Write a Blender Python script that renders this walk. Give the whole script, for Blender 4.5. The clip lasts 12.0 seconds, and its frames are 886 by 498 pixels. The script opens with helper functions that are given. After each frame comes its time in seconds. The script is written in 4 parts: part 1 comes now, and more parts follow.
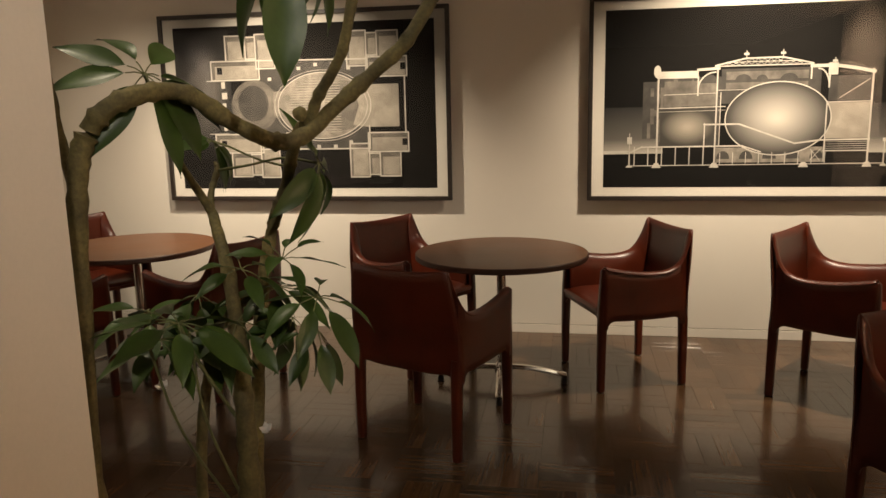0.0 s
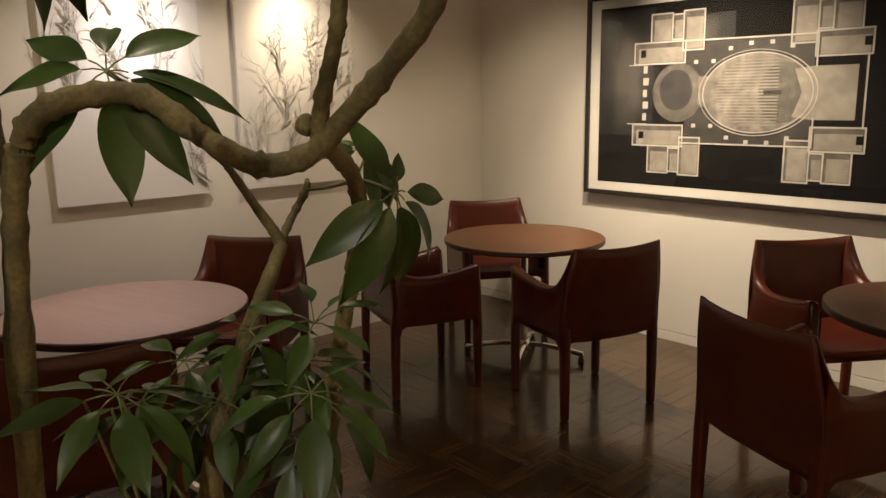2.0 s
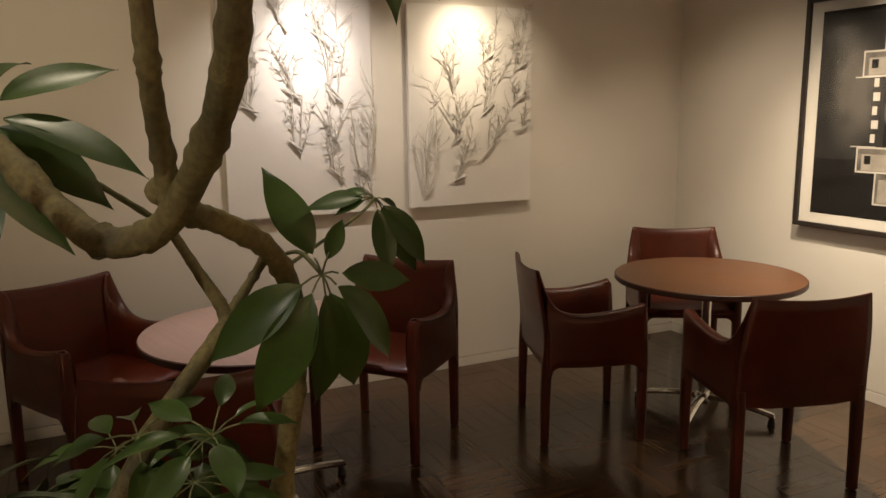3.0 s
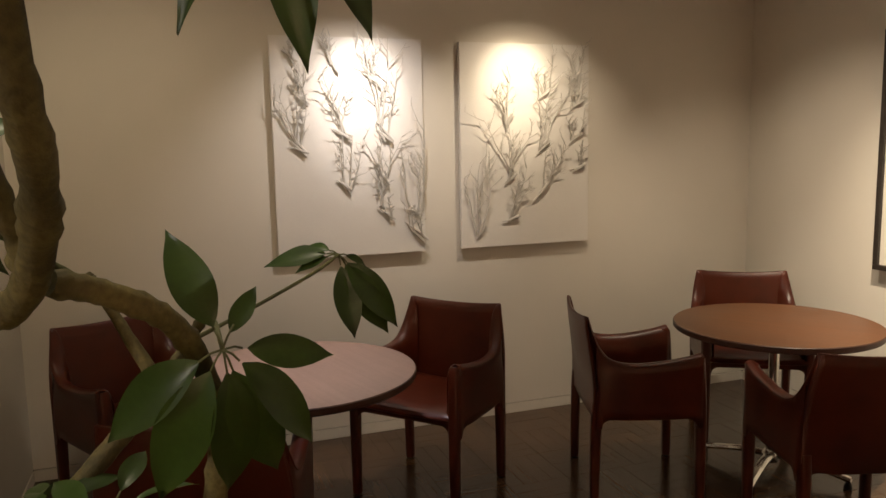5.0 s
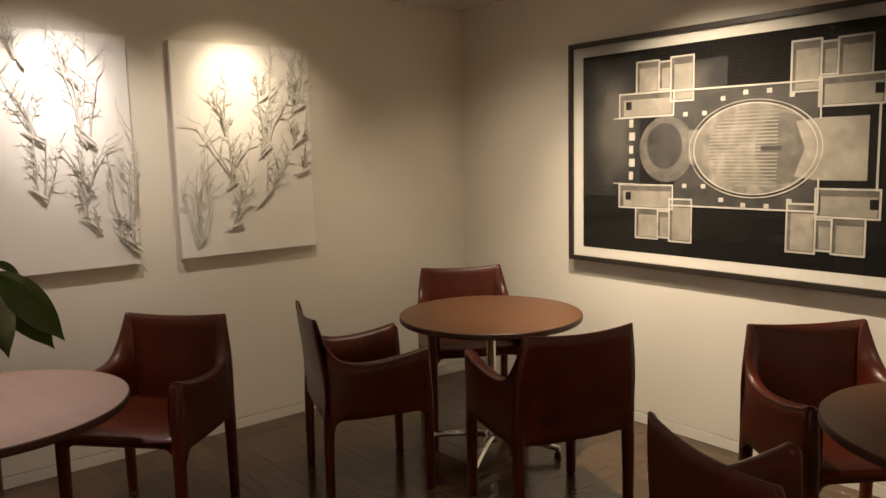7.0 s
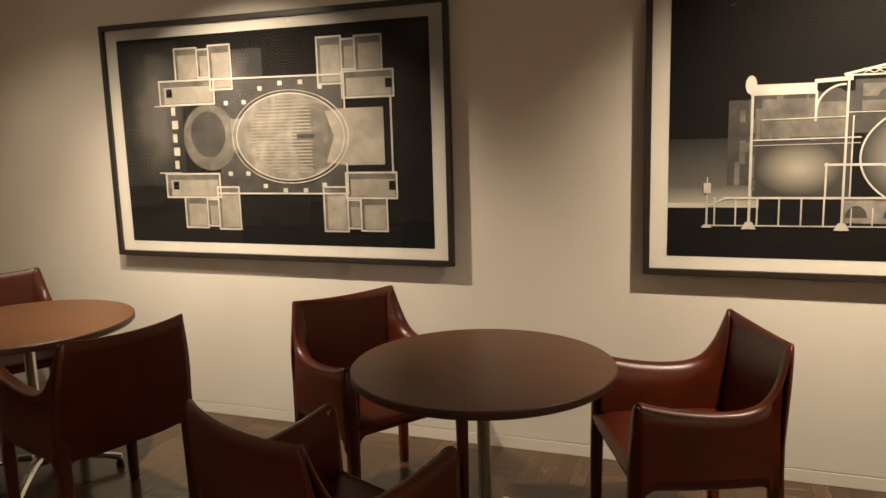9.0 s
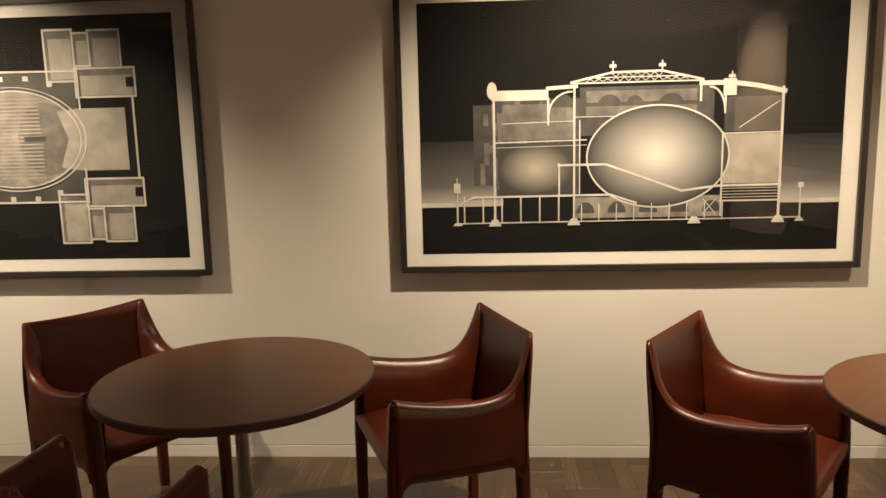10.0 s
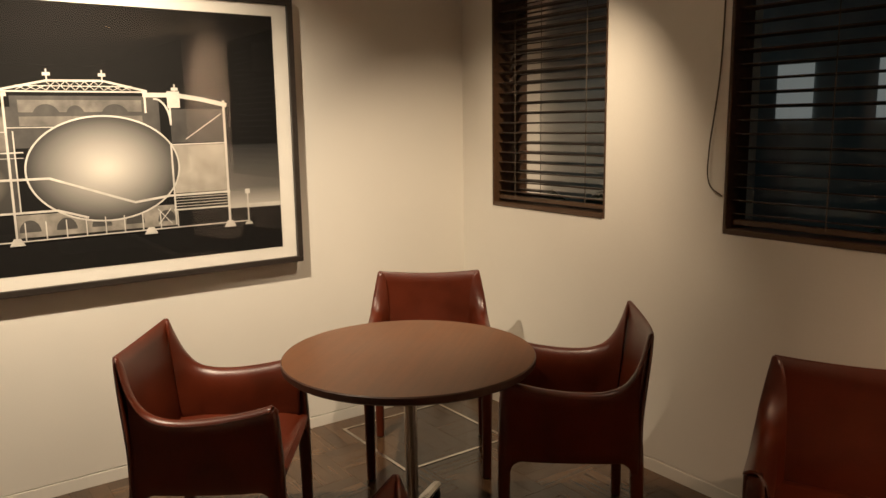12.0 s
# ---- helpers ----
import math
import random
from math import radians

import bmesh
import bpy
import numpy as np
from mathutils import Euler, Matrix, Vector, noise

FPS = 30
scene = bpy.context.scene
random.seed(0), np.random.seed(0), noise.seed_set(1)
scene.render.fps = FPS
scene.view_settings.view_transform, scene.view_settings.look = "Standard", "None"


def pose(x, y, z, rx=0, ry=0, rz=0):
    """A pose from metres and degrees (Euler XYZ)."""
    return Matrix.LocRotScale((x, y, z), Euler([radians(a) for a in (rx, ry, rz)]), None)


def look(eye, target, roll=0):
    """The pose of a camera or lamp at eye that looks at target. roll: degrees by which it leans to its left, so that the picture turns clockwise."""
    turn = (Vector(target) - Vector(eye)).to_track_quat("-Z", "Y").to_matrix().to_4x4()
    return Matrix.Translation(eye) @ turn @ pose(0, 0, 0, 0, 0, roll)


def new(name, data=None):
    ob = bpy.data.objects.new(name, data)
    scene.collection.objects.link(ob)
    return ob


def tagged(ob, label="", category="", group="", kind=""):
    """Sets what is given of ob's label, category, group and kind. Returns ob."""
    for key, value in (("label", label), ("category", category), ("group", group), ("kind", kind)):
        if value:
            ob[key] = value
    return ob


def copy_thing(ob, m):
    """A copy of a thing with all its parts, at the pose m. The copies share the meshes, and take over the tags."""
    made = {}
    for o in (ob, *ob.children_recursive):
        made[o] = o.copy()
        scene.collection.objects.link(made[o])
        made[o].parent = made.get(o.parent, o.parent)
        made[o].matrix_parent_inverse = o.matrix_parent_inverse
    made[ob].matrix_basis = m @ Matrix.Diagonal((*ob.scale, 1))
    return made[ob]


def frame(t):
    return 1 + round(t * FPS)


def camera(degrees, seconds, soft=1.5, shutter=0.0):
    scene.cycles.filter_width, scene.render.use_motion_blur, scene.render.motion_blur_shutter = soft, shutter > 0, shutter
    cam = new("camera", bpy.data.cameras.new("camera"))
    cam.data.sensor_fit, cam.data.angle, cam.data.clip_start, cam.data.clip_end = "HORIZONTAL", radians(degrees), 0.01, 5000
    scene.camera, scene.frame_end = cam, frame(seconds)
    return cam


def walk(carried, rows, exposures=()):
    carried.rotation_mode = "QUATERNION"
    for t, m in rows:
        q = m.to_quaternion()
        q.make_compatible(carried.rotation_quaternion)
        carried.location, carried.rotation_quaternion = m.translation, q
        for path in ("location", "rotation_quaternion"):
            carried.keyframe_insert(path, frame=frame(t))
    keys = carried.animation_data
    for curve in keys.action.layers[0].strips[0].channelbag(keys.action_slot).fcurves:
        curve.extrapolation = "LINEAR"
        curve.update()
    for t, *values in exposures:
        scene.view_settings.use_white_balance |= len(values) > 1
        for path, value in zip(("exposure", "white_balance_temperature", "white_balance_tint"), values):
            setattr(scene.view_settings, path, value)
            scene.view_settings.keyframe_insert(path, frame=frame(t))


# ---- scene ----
cam = camera(60.6, 12.0)
PATH = [
    (0, (0.235, -0.262, 1.476), (-0.106, 1.674, 1.109), -1.2),
    (0.5, (0.376, -0.024, 1.464), (-0.168, 1.861, 1.08), -1.2),
    (1, (0.51, 0.149, 1.479), (-0.347, 1.913, 1.09), -1.0),
    (1.5, (0.562, 0.312, 1.479), (-0.608, 1.886, 1.087), -0.9),
    (2, (0.54, 0.521, 1.497), (-0.911, 1.841, 1.109), -0.9),
    (2.5, (0.508, 0.747, 1.51), (-1.145, 1.807, 1.13), -1.0),
    (3, (0.477, 0.951, 1.535), (-1.302, 1.794, 1.179), -0.8),
    (3.5, (0.46, 1.051, 1.556), (-1.394, 1.726, 1.229), -0.9),
    (5.5, (0.44, 1.139, 1.545), (-1.424, 1.826, 1.315), -1.1),
    (6, (0.436, 1.155, 1.537), (-1.363, 1.997, 1.307), -1.2),
    (6.5, (0.442, 1.176, 1.534), (-1.249, 2.216, 1.292), -1.2),
    (7, (0.458, 1.201, 1.528), (-1.084, 2.449, 1.272), -1.4),
    (9, (0.595, 1.256, 1.522), (-0.078, 3.113, 1.209), -1.6),
    (9.5, (0.654, 1.274, 1.524), (0.231, 3.202, 1.203), -1.6),
    (10, (0.7, 1.287, 1.529), (0.576, 3.256, 1.203), -1.4),
    (10.5, (0.738, 1.284, 1.536), (0.93, 3.248, 1.207), -1.3),
    (11, (0.751, 1.269, 1.537), (1.29, 3.166, 1.205), -1.1),
    (11.5, (0.739, 1.237, 1.541), (1.609, 3.006, 1.209), -0.9),
    (12, (0.718, 1.198, 1.54), (1.861, 2.806, 1.209), -0.9),
]
walk(cam, [(t, look(eye, target, roll)) for t, eye, target, roll in PATH])

# ---- world and lights ----
world = bpy.data.worlds.new("night")
scene.world = world
world.use_nodes = True
world.node_tree.nodes["Background"].inputs[0].default_value = (0.014, 0.016, 0.017, 1)
world.node_tree.nodes["Background"].inputs[1].default_value = 1.0

WARM = (1.0, 0.81, 0.59)
BACK, LEFT, RIGHT, CEIL = 4.60, -3.495, 3.285, 2.455
DARKEND = -5.0          # far end of the unlit room behind the walker


def spot(name, eye, target, watts, angle, blend, colour=WARM, radius=0.018):
    lamp = bpy.data.lights.new(name, "SPOT")
    lamp.energy, lamp.color = watts, colour
    lamp.spot_size, lamp.spot_blend, lamp.shadow_soft_size = radians(angle), blend, radius
    ob = new(name, lamp)
    ob.matrix_world = look(eye, target)
    return ob


SPOTS = [
    # eye, target, watts, cone, blend, colour
    ((-1.66, 3.62, 2.43), (-1.58, 4.55, 0.74), 245, 97, 1.0, WARM),
    ((1.25, 3.62, 2.43), (1.40, 4.55, 0.74), 272, 118, 1.0, WARM),
    ((-2.80, 2.10, 2.43), (-3.49, 2.06, 1.80), 54, 40, 1.0, (1.0, 0.87, 0.78)),
    ((-2.80, 2.10, 2.43), (-3.49, 2.02, 1.30), 44, 88, 1.0, (1.0, 0.87, 0.78)),
    ((-2.80, 2.98, 2.43), (-3.49, 2.94, 1.84), 46, 40, 1.0, (1.0, 0.81, 0.58)),
    ((-2.80, 2.98, 2.43), (-3.49, 2.98, 1.30), 38, 92, 1.0, (1.0, 0.81, 0.58)),
    ((2.62, 3.30, 2.43), (3.08, 4.02, 0.76), 112, 90, 1.0, (1.0, 0.77, 0.53)),
    ((-2.30, 3.40, 2.43), (-2.62, 4.12, 1.00), 56, 96, 1.0, WARM),
    ((0.75, -1.03, 2.43), (-0.25, 1.00, 1.60), 72, 46, 1.0, (1.0, 0.88, 0.74)),
    ((-2.45, 1.40, 2.43), (-2.42, 1.53, 0.70), 108, 48, 1.0, (0.98, 0.92, 1.0)),
    ((-0.62, 0.95, 2.43), (-0.40, 1.45, 0.0), 20, 92, 1.0, (1.0, 0.84, 0.60)),
    ((-2.30, 0.85, 2.43), (-3.20, 0.95, 1.20), 17, 125, 1.0, (1.0, 0.80, 0.52)),
]
for eye, target, watts, cone, blend, colour in SPOTS:
    spot("spot_lamp", eye, target, watts, cone, blend, colour)
spot("far_lamp", (2.42, 0.22, 2.43), (3.28, 0.30, 1.30), 480, 120, 1.0, (1.0, 0.66, 0.42))
# the outdoor spot is an added fill for the garden wall, without a fitting
spot("outside_lamp", (10.2, 12.4, 2.6), (13.0, 12.6, 0.9), 14, 150, 1.0, (0.80, 1.0, 0.92), 0.1)


# ---- materials ----
def material(name, colour, rough=0.6, metal=0.0, vary=0.12, scale=6.0, fine=120.0, bump=0.15, coat=0.0, spec=0.5, random_tint=0.0):
    """Principled surface with two scales of colour variation, roughness wear and fine relief."""
    m = bpy.data.materials.new(name)
    m.use_nodes = True
    n, l = m.node_tree.nodes, m.node_tree.links
    p = n["Principled BSDF"]
    p.inputs["Roughness"].default_value, p.inputs["Metallic"].default_value = rough, metal
    p.inputs["Coat Weight"].default_value = coat
    p.inputs["Specular IOR Level"].default_value = spec
    tc = n.new("ShaderNodeTexCoord")
    big, small = n.new("ShaderNodeTexNoise"), n.new("ShaderNodeTexNoise")
    big.inputs["Scale"].default_value, big.inputs["Detail"].default_value = scale, 4
    small.inputs["Scale"].default_value, small.inputs["Detail"].default_value = fine, 3
    for t in (big, small):
        l.new(tc.outputs["Object"], t.inputs["Vector"])
    ramp = n.new("ShaderNodeMapRange")
    ramp.inputs[1].default_value, ramp.inputs[2].default_value = 0.3, 0.7
    ramp.inputs[3].default_value, ramp.inputs[4].default_value = 1 - vary, 1 + vary
    l.new(big.outputs[0], ramp.inputs[0])
    ramp2 = n.new("ShaderNodeMapRange")
    ramp2.inputs[1].default_value, ramp2.inputs[2].default_value = 0.3, 0.7
    ramp2.inputs[3].default_value, ramp2.inputs[4].default_value = 1 - vary * 0.5, 1 + vary * 0.5
    l.new(small.outputs[0], ramp2.inputs[0])
    mul = n.new("ShaderNodeMath")
    mul.operation = "MULTIPLY"
    l.new(ramp.outputs[0], mul.inputs[0])
    l.new(ramp2.outputs[0], mul.inputs[1])
    value = mul.outputs[0]
    if random_tint:
        info = n.new("ShaderNodeObjectInfo")
        geo = n.new("ShaderNodeNewGeometry")
        add = n.new("ShaderNodeMath")
        add.operation = "ADD"
        l.new(info.outputs["Random"], add.inputs[0])
        l.new(geo.outputs["Random Per Island"], add.inputs[1])
        fr = n.new("ShaderNodeMath")
        fr.operation = "FRACT"
        l.new(add.outputs[0], fr.inputs[0])
        r3 = n.new("ShaderNodeMapRange")
        r3.inputs[3].default_value, r3.inputs[4].default_value = 1 - random_tint, 1 + random_tint
        l.new(fr.outputs[0], r3.inputs[0])
        mul2 = n.new("ShaderNodeMath")
        mul2.operation = "MULTIPLY"
        l.new(value, mul2.inputs[0])
        l.new(r3.outputs[0], mul2.inputs[1])
        value = mul2.outputs[0]
    mix = n.new("ShaderNodeVectorMath")
    mix.operation = "SCALE"
    mix.inputs[0].default_value = colour
    l.new(value, mix.inputs["Scale"])
    l.new(mix.outputs[0], p.inputs["Base Color"])
    rr = n.new("ShaderNodeMapRange")
    rr.inputs[3].default_value, rr.inputs[4].default_value = max(0.02, rough * 0.8), min(1, rough * 1.2)
    l.new(big.outputs[0], rr.inputs[0])
    l.new(rr.outputs[0], p.inputs["Roughness"])
    if bump:
        b = n.new("ShaderNodeBump")
        b.inputs["Strength"].default_value, b.inputs["Distance"].default_value = bump, 0.002
        l.new(small.outputs[0], b.inputs["Height"])
        l.new(b.outputs[0], p.inputs["Normal"])
    return m


def wood_material(name, colour, rough, axis=0, vary=0.35, tint=0.0, spec=0.5, stretch=14.0, coat=0.0):
    """Wood with long grain streaks along one axis."""
    m = material(name, colour, rough, vary=0.10, scale=3, fine=60, bump=0.05, random_tint=tint, spec=spec, coat=coat)
    n, l = m.node_tree.nodes, m.node_tree.links
    tc, mp, g = n.new("ShaderNodeTexCoord"), n.new("ShaderNodeMapping"), n.new("ShaderNodeTexNoise")
    s = [stretch * 3] * 3
    s[axis] = stretch * 0.12
    mp.inputs["Scale"].default_value = s
    g.inputs["Scale"].default_value, g.inputs["Detail"].default_value = 1.5, 6
    l.new(tc.outputs["Object"], mp.inputs[0])
    l.new(mp.outputs[0], g.inputs["Vector"])
    r = n.new("ShaderNodeMapRange")
    r.inputs[1].default_value, r.inputs[2].default_value = 0.3, 0.7
    r.inputs[3].default_value, r.inputs[4].default_value = 1 - vary, 1 + vary
    l.new(g.outputs[0], r.inputs[0])
    p = n["Principled BSDF"]
    old = p.inputs["Base Color"].links[0].from_socket
    sc = n.new("ShaderNodeVectorMath")
    sc.operation = "SCALE"
    l.new(old, sc.inputs[0])
    l.new(r.outputs[0], sc.inputs["Scale"])
    l.new(sc.outputs[0], p.inputs["Base Color"])
    return m


def glass_material(name, ior=1.45, tint=(1, 1, 1), rough=0.0):
    m = bpy.data.materials.new(name)
    m.use_nodes = True
    n, l = m.node_tree.nodes, m.node_tree.links
    n.remove(n["Principled BSDF"])
    tr, gl, fr, mx = (n.new("ShaderNodeBsdfTransparent"), n.new("ShaderNodeBsdfGlossy"), n.new("ShaderNodeFresnel"), n.new("ShaderNodeMixShader"))
    tr.inputs[0].default_value = (*tint, 1)
    gl.inputs["Roughness"].default_value = rough
    fr.inputs[0].default_value = ior
    l.new(fr.outputs[0], mx.inputs[0])
    l.new(tr.outputs[0], mx.inputs[1])
    l.new(gl.outputs[0], mx.inputs[2])
    l.new(mx.outputs[0], n["Material Output"].inputs[0])
    return m


def glow_material(name, colour, strength):
    m = bpy.data.materials.new(name)
    m.use_nodes = True
    p = m.node_tree.nodes["Principled BSDF"]
    p.inputs["Base Color"].default_value = (*colour, 1)
    p.inputs["Emission Color"].default_value = (*colour, 1)
    p.inputs["Emission Strength"].default_value = strength
    return m


def radial_material(name, centre, edge):
    """A printed tone that fades from the middle of the shape to its rim."""
    m = bpy.data.materials.new(name)
    m.use_nodes = True
    n, l = m.node_tree.nodes, m.node_tree.links
    tc, mp, gr, rp = n.new("ShaderNodeTexCoord"), n.new("ShaderNodeMapping"), n.new("ShaderNodeTexGradient"), n.new("ShaderNodeValToRGB")
    mp.inputs["Location"].default_value = (-1.0, 0.0, -1.0)
    mp.inputs["Scale"].default_value = (2.0, 0.0, 2.0)
    gr.gradient_type = "SPHERICAL"
    l.new(tc.outputs["Generated"], mp.inputs[0])
    l.new(mp.outputs[0], gr.inputs[0])
    rp.color_ramp.elements[0].color, rp.color_ramp.elements[1].color = (*edge, 1), (*centre, 1)
    rp.color_ramp.elements[1].position = 0.95
    l.new(gr.outputs[0], rp.inputs[0])
    p = n["Principled BSDF"]
    l.new(rp.outputs[0], p.inputs["Base Color"])
    p.inputs["Roughness"].default_value = 0.7
    return m


def cloud_material(name, centre, edge):
    """A mottled printed cloud that fades out to the ground."""
    m = radial_material(name, centre, edge)
    n, l = m.node_tree.nodes, m.node_tree.links
    tc, tex, mul = n.new("ShaderNodeTexCoord"), n.new("ShaderNodeTexNoise"), n.new("ShaderNodeMath")
    tex.inputs["Scale"].default_value, tex.inputs["Detail"].default_value = 4.0, 2
    l.new(tc.outputs["Object"], tex.inputs["Vector"])
    ramp = next(k for k in n if k.type == "VALTORGB")
    grad = ramp.inputs[0].links[0].from_socket
    mul.operation = "MULTIPLY"
    far = n.new("ShaderNodeMapRange")
    far.inputs[1].default_value, far.inputs[2].default_value, far.inputs[4].default_value = 0.35, 0.65, 1.8
    l.new(tex.outputs[0], far.inputs[0])
    l.new(far.outputs[0], mul.inputs[0])
    l.new(grad, mul.inputs[1])
    l.new(mul.outputs[0], ramp.inputs[0])
    return m


def haze_material(name, low, high):
    """A printed tone that fades upwards."""
    m = bpy.data.materials.new(name)
    m.use_nodes = True
    n, l = m.node_tree.nodes, m.node_tree.links
    tc, sep, rp = n.new("ShaderNodeTexCoord"), n.new("ShaderNodeSeparateXYZ"), n.new("ShaderNodeValToRGB")
    l.new(tc.outputs["Generated"], sep.inputs[0])
    l.new(sep.outputs[2], rp.inputs[0])
    e = rp.color_ramp.elements
    e[0].color, e[1].color = (*low, 1), (*high, 1)
    mid = e.new(0.32)
    mid.color = (*[a * 0.22 + b * 0.78 for a, b in zip(low, high)], 1)
    l.new(rp.outputs[0], n["Principled BSDF"].inputs["Base Color"])
    n["Principled BSDF"].inputs["Roughness"].default_value = 0.8
    return m


M_WALL = material("wall_paint", (0.722, 0.690, 0.620), 0.75, vary=0.03, scale=1.5, fine=220, bump=0.06)
M_CEIL = material("ceiling_paint", (0.72, 0.69, 0.645), 0.8, vary=0.03, scale=1.5, fine=200, bump=0.05)
# near-black base colour carries the gloom of the room behind the walker
M_UNLITWALL = material("unlit_room_dark", (0.045, 0.035, 0.03), 0.6, vary=0.2, scale=2)
M_GAP = material("shadow_gap", (0.05, 0.04, 0.03), 0.8, vary=0.1)
M_LEATHER = material("russet_leather", (0.076, 0.0118, 0.0031), 0.34, vary=0.24, scale=7, fine=420, bump=0.18, spec=0.50)
M_SEAM = material("leather_seam", (0.085, 0.019, 0.010), 0.5, vary=0.15, scale=20, fine=500)
M_FOOT = material("black_plastic_glide", (0.02, 0.018, 0.017), 0.5)
M_TOP = wood_material("brown_table_laminate", (0.122, 0.044, 0.0125), 0.36, vary=0.10, spec=0.50)
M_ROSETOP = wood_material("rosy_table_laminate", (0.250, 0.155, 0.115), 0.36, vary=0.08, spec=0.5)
M_EDGE = wood_material("table_edge_band", (0.055, 0.022, 0.013), 0.45, vary=0.15)
M_CHROME = material("brushed_steel", (0.62, 0.60, 0.56), 0.22, metal=1.0, vary=0.06, bump=0.03)
M_PARQ_X = wood_material("parquet_oak_across", (0.072, 0.039, 0.019), 0.20, axis=0, vary=0.25, tint=0.30, spec=0.55, coat=0.15)
M_PARQ_Y = wood_material("parquet_oak_along", (0.072, 0.039, 0.019), 0.20, axis=1, vary=0.25, tint=0.30, spec=0.55, coat=0.15)
M_JOINT = material("parquet_joint", (0.050, 0.028, 0.015), 0.4)
M_FRAME = wood_material("black_wood_frame", (0.028, 0.022, 0.018), 0.4, vary=0.25)
M_MAT = material("cream_mat_board", (0.67, 0.64, 0.58), 0.85, vary=0.02, bump=0.04)
M_PRINT = material("print_black", (0.010, 0.0093, 0.0086), 0.9, vary=0.08, scale=3, fine=25, bump=0.0, spec=0.1)
M_INK0 = material("print_white", (0.47, 0.44, 0.39), 0.7, vary=0.16, fine=25, bump=0.0)
M_INK1 = material("print_pale_grey", (0.19, 0.172, 0.145), 0.7, vary=0.42, scale=11, fine=25, bump=0.0)
M_INK2 = material("print_mid_grey", (0.115, 0.103, 0.087), 0.7, vary=0.42, scale=11, fine=25, bump=0.0)
M_INK3 = material("print_dark_grey", (0.042, 0.038, 0.033), 0.7, vary=0.42, scale=11, fine=25, bump=0.0)
M_EGG = radial_material("print_egg_tone", (0.46, 0.43, 0.38), (0.022, 0.020, 0.017))
M_GLOWTONE = radial_material("print_soft_tone", (0.30, 0.27, 0.22), (0.030, 0.027, 0.022))
M_ROOM = material("print_room_tone", (0.27, 0.245, 0.205), 0.7, vary=0.22, scale=9, fine=25, bump=0.0)
M_CLOUD = cloud_material("print_cloud", (0.085, 0.077, 0.066), (0.010, 0.0093, 0.0086))
M_HAZE = haze_material("print_horizon_haze", (0.40, 0.37, 0.32), (0.010, 0.0093, 0.0086))
M_GLASS = glass_material("picture_glass", 1.5)
M_PANE = glass_material("window_glass", 1.36, (0.85, 0.9, 0.9))
M_CANVAS = material("white_relief_ground", (0.80, 0.78, 0.74), 0.6, vary=0.03, scale=3, fine=160, bump=0.15)
M_TWIG = material("white_painted_twig", (0.58, 0.56, 0.52), 0.55, vary=0.06, fine=200, bump=0.4)
M_BLIND = wood_material("dark_blind_slat", (0.045, 0.028, 0.018), 0.38, axis=1, vary=0.3)
M_WINWOOD = wood_material("window_wood", (0.075, 0.038, 0.018), 0.45, axis=1, vary=0.3)
M_CORD = material("blind_cord", (0.10, 0.075, 0.05), 0.8)
M_BARK = material("plant_bark", (0.115, 0.096, 0.034), 0.75, vary=0.50, scale=16, fine=140, bump=0.9)
M_TWIGBARK = material("green_stem", (0.12, 0.13, 0.05), 0.6, vary=0.3, scale=25, fine=150, bump=0.4)
M_LEAF = material("schefflera_leaf", (0.033, 0.064, 0.011), 0.40, vary=0.16, scale=2.5, fine=16, bump=0.05, spec=0.42, random_tint=0.3)
M_FLOWER = material("white_petal", (0.72, 0.68, 0.62), 0.6, vary=0.08)
M_POT = material("dark_clay_pot", (0.06, 0.05, 0.045), 0.6, vary=0.2)
M_SOIL = material("potting_soil", (0.03, 0.022, 0.016), 0.95, vary=0.4, fine=60, bump=1.0)
M_SLOT = material("ceiling_slot", (0.05, 0.045, 0.04), 0.6)
M_BULB = glow_material("lamp_lens", (1.0, 0.8, 0.55), 6.0)
M_OUTWALL = material("outside_render", (0.30, 0.33, 0.33), 0.9, vary=0.15, scale=1.2)
M_OUTGLOW = glow_material("lit_far_window", (0.80, 0.82, 0.78), 0.16)
M_GRASS = material("night_lawn", (0.05, 0.09, 0.03), 0.9, vary=0.4, scale=2)
M_OUTGREEN = material("night_hedge", (0.03, 0.06, 0.025), 0.8, vary=0.4, scale=9)


# ---- mesh helpers ----
def mesh_of(name, bm, mats, smooth=None):
    me = bpy.data.meshes.new(name)
    if len(bm.faces) > 1:
        bmesh.ops.recalc_face_normals(bm, faces=bm.faces)
    bm.to_mesh(me)
    bm.free()
    for m in mats if isinstance(mats, (list, tuple)) else [mats]:
        me.materials.append(m)
    if smooth is not None:
        me.shade_smooth()
        if smooth:
            me.set_sharp_from_angle(angle=radians(smooth))
    return me


def part(name, bm, mats, parent, label="", smooth=None):
    ob = new(name, mesh_of(name, bm, mats, smooth))
    ob.parent = parent
    return tagged(ob, label)


def thing(name, bm, mats, label, category, group="", kind="", smooth=None):
    return tagged(new(name, mesh_of(name, bm, mats, smooth)), label, category, group, kind)


def empty(name, label, category, group="", m=None, kind=""):
    ob = new(name)
    ob.empty_display_size = 0.1
    if m is not None:
        ob.matrix_world = m
    return tagged(ob, label, category, group, kind)


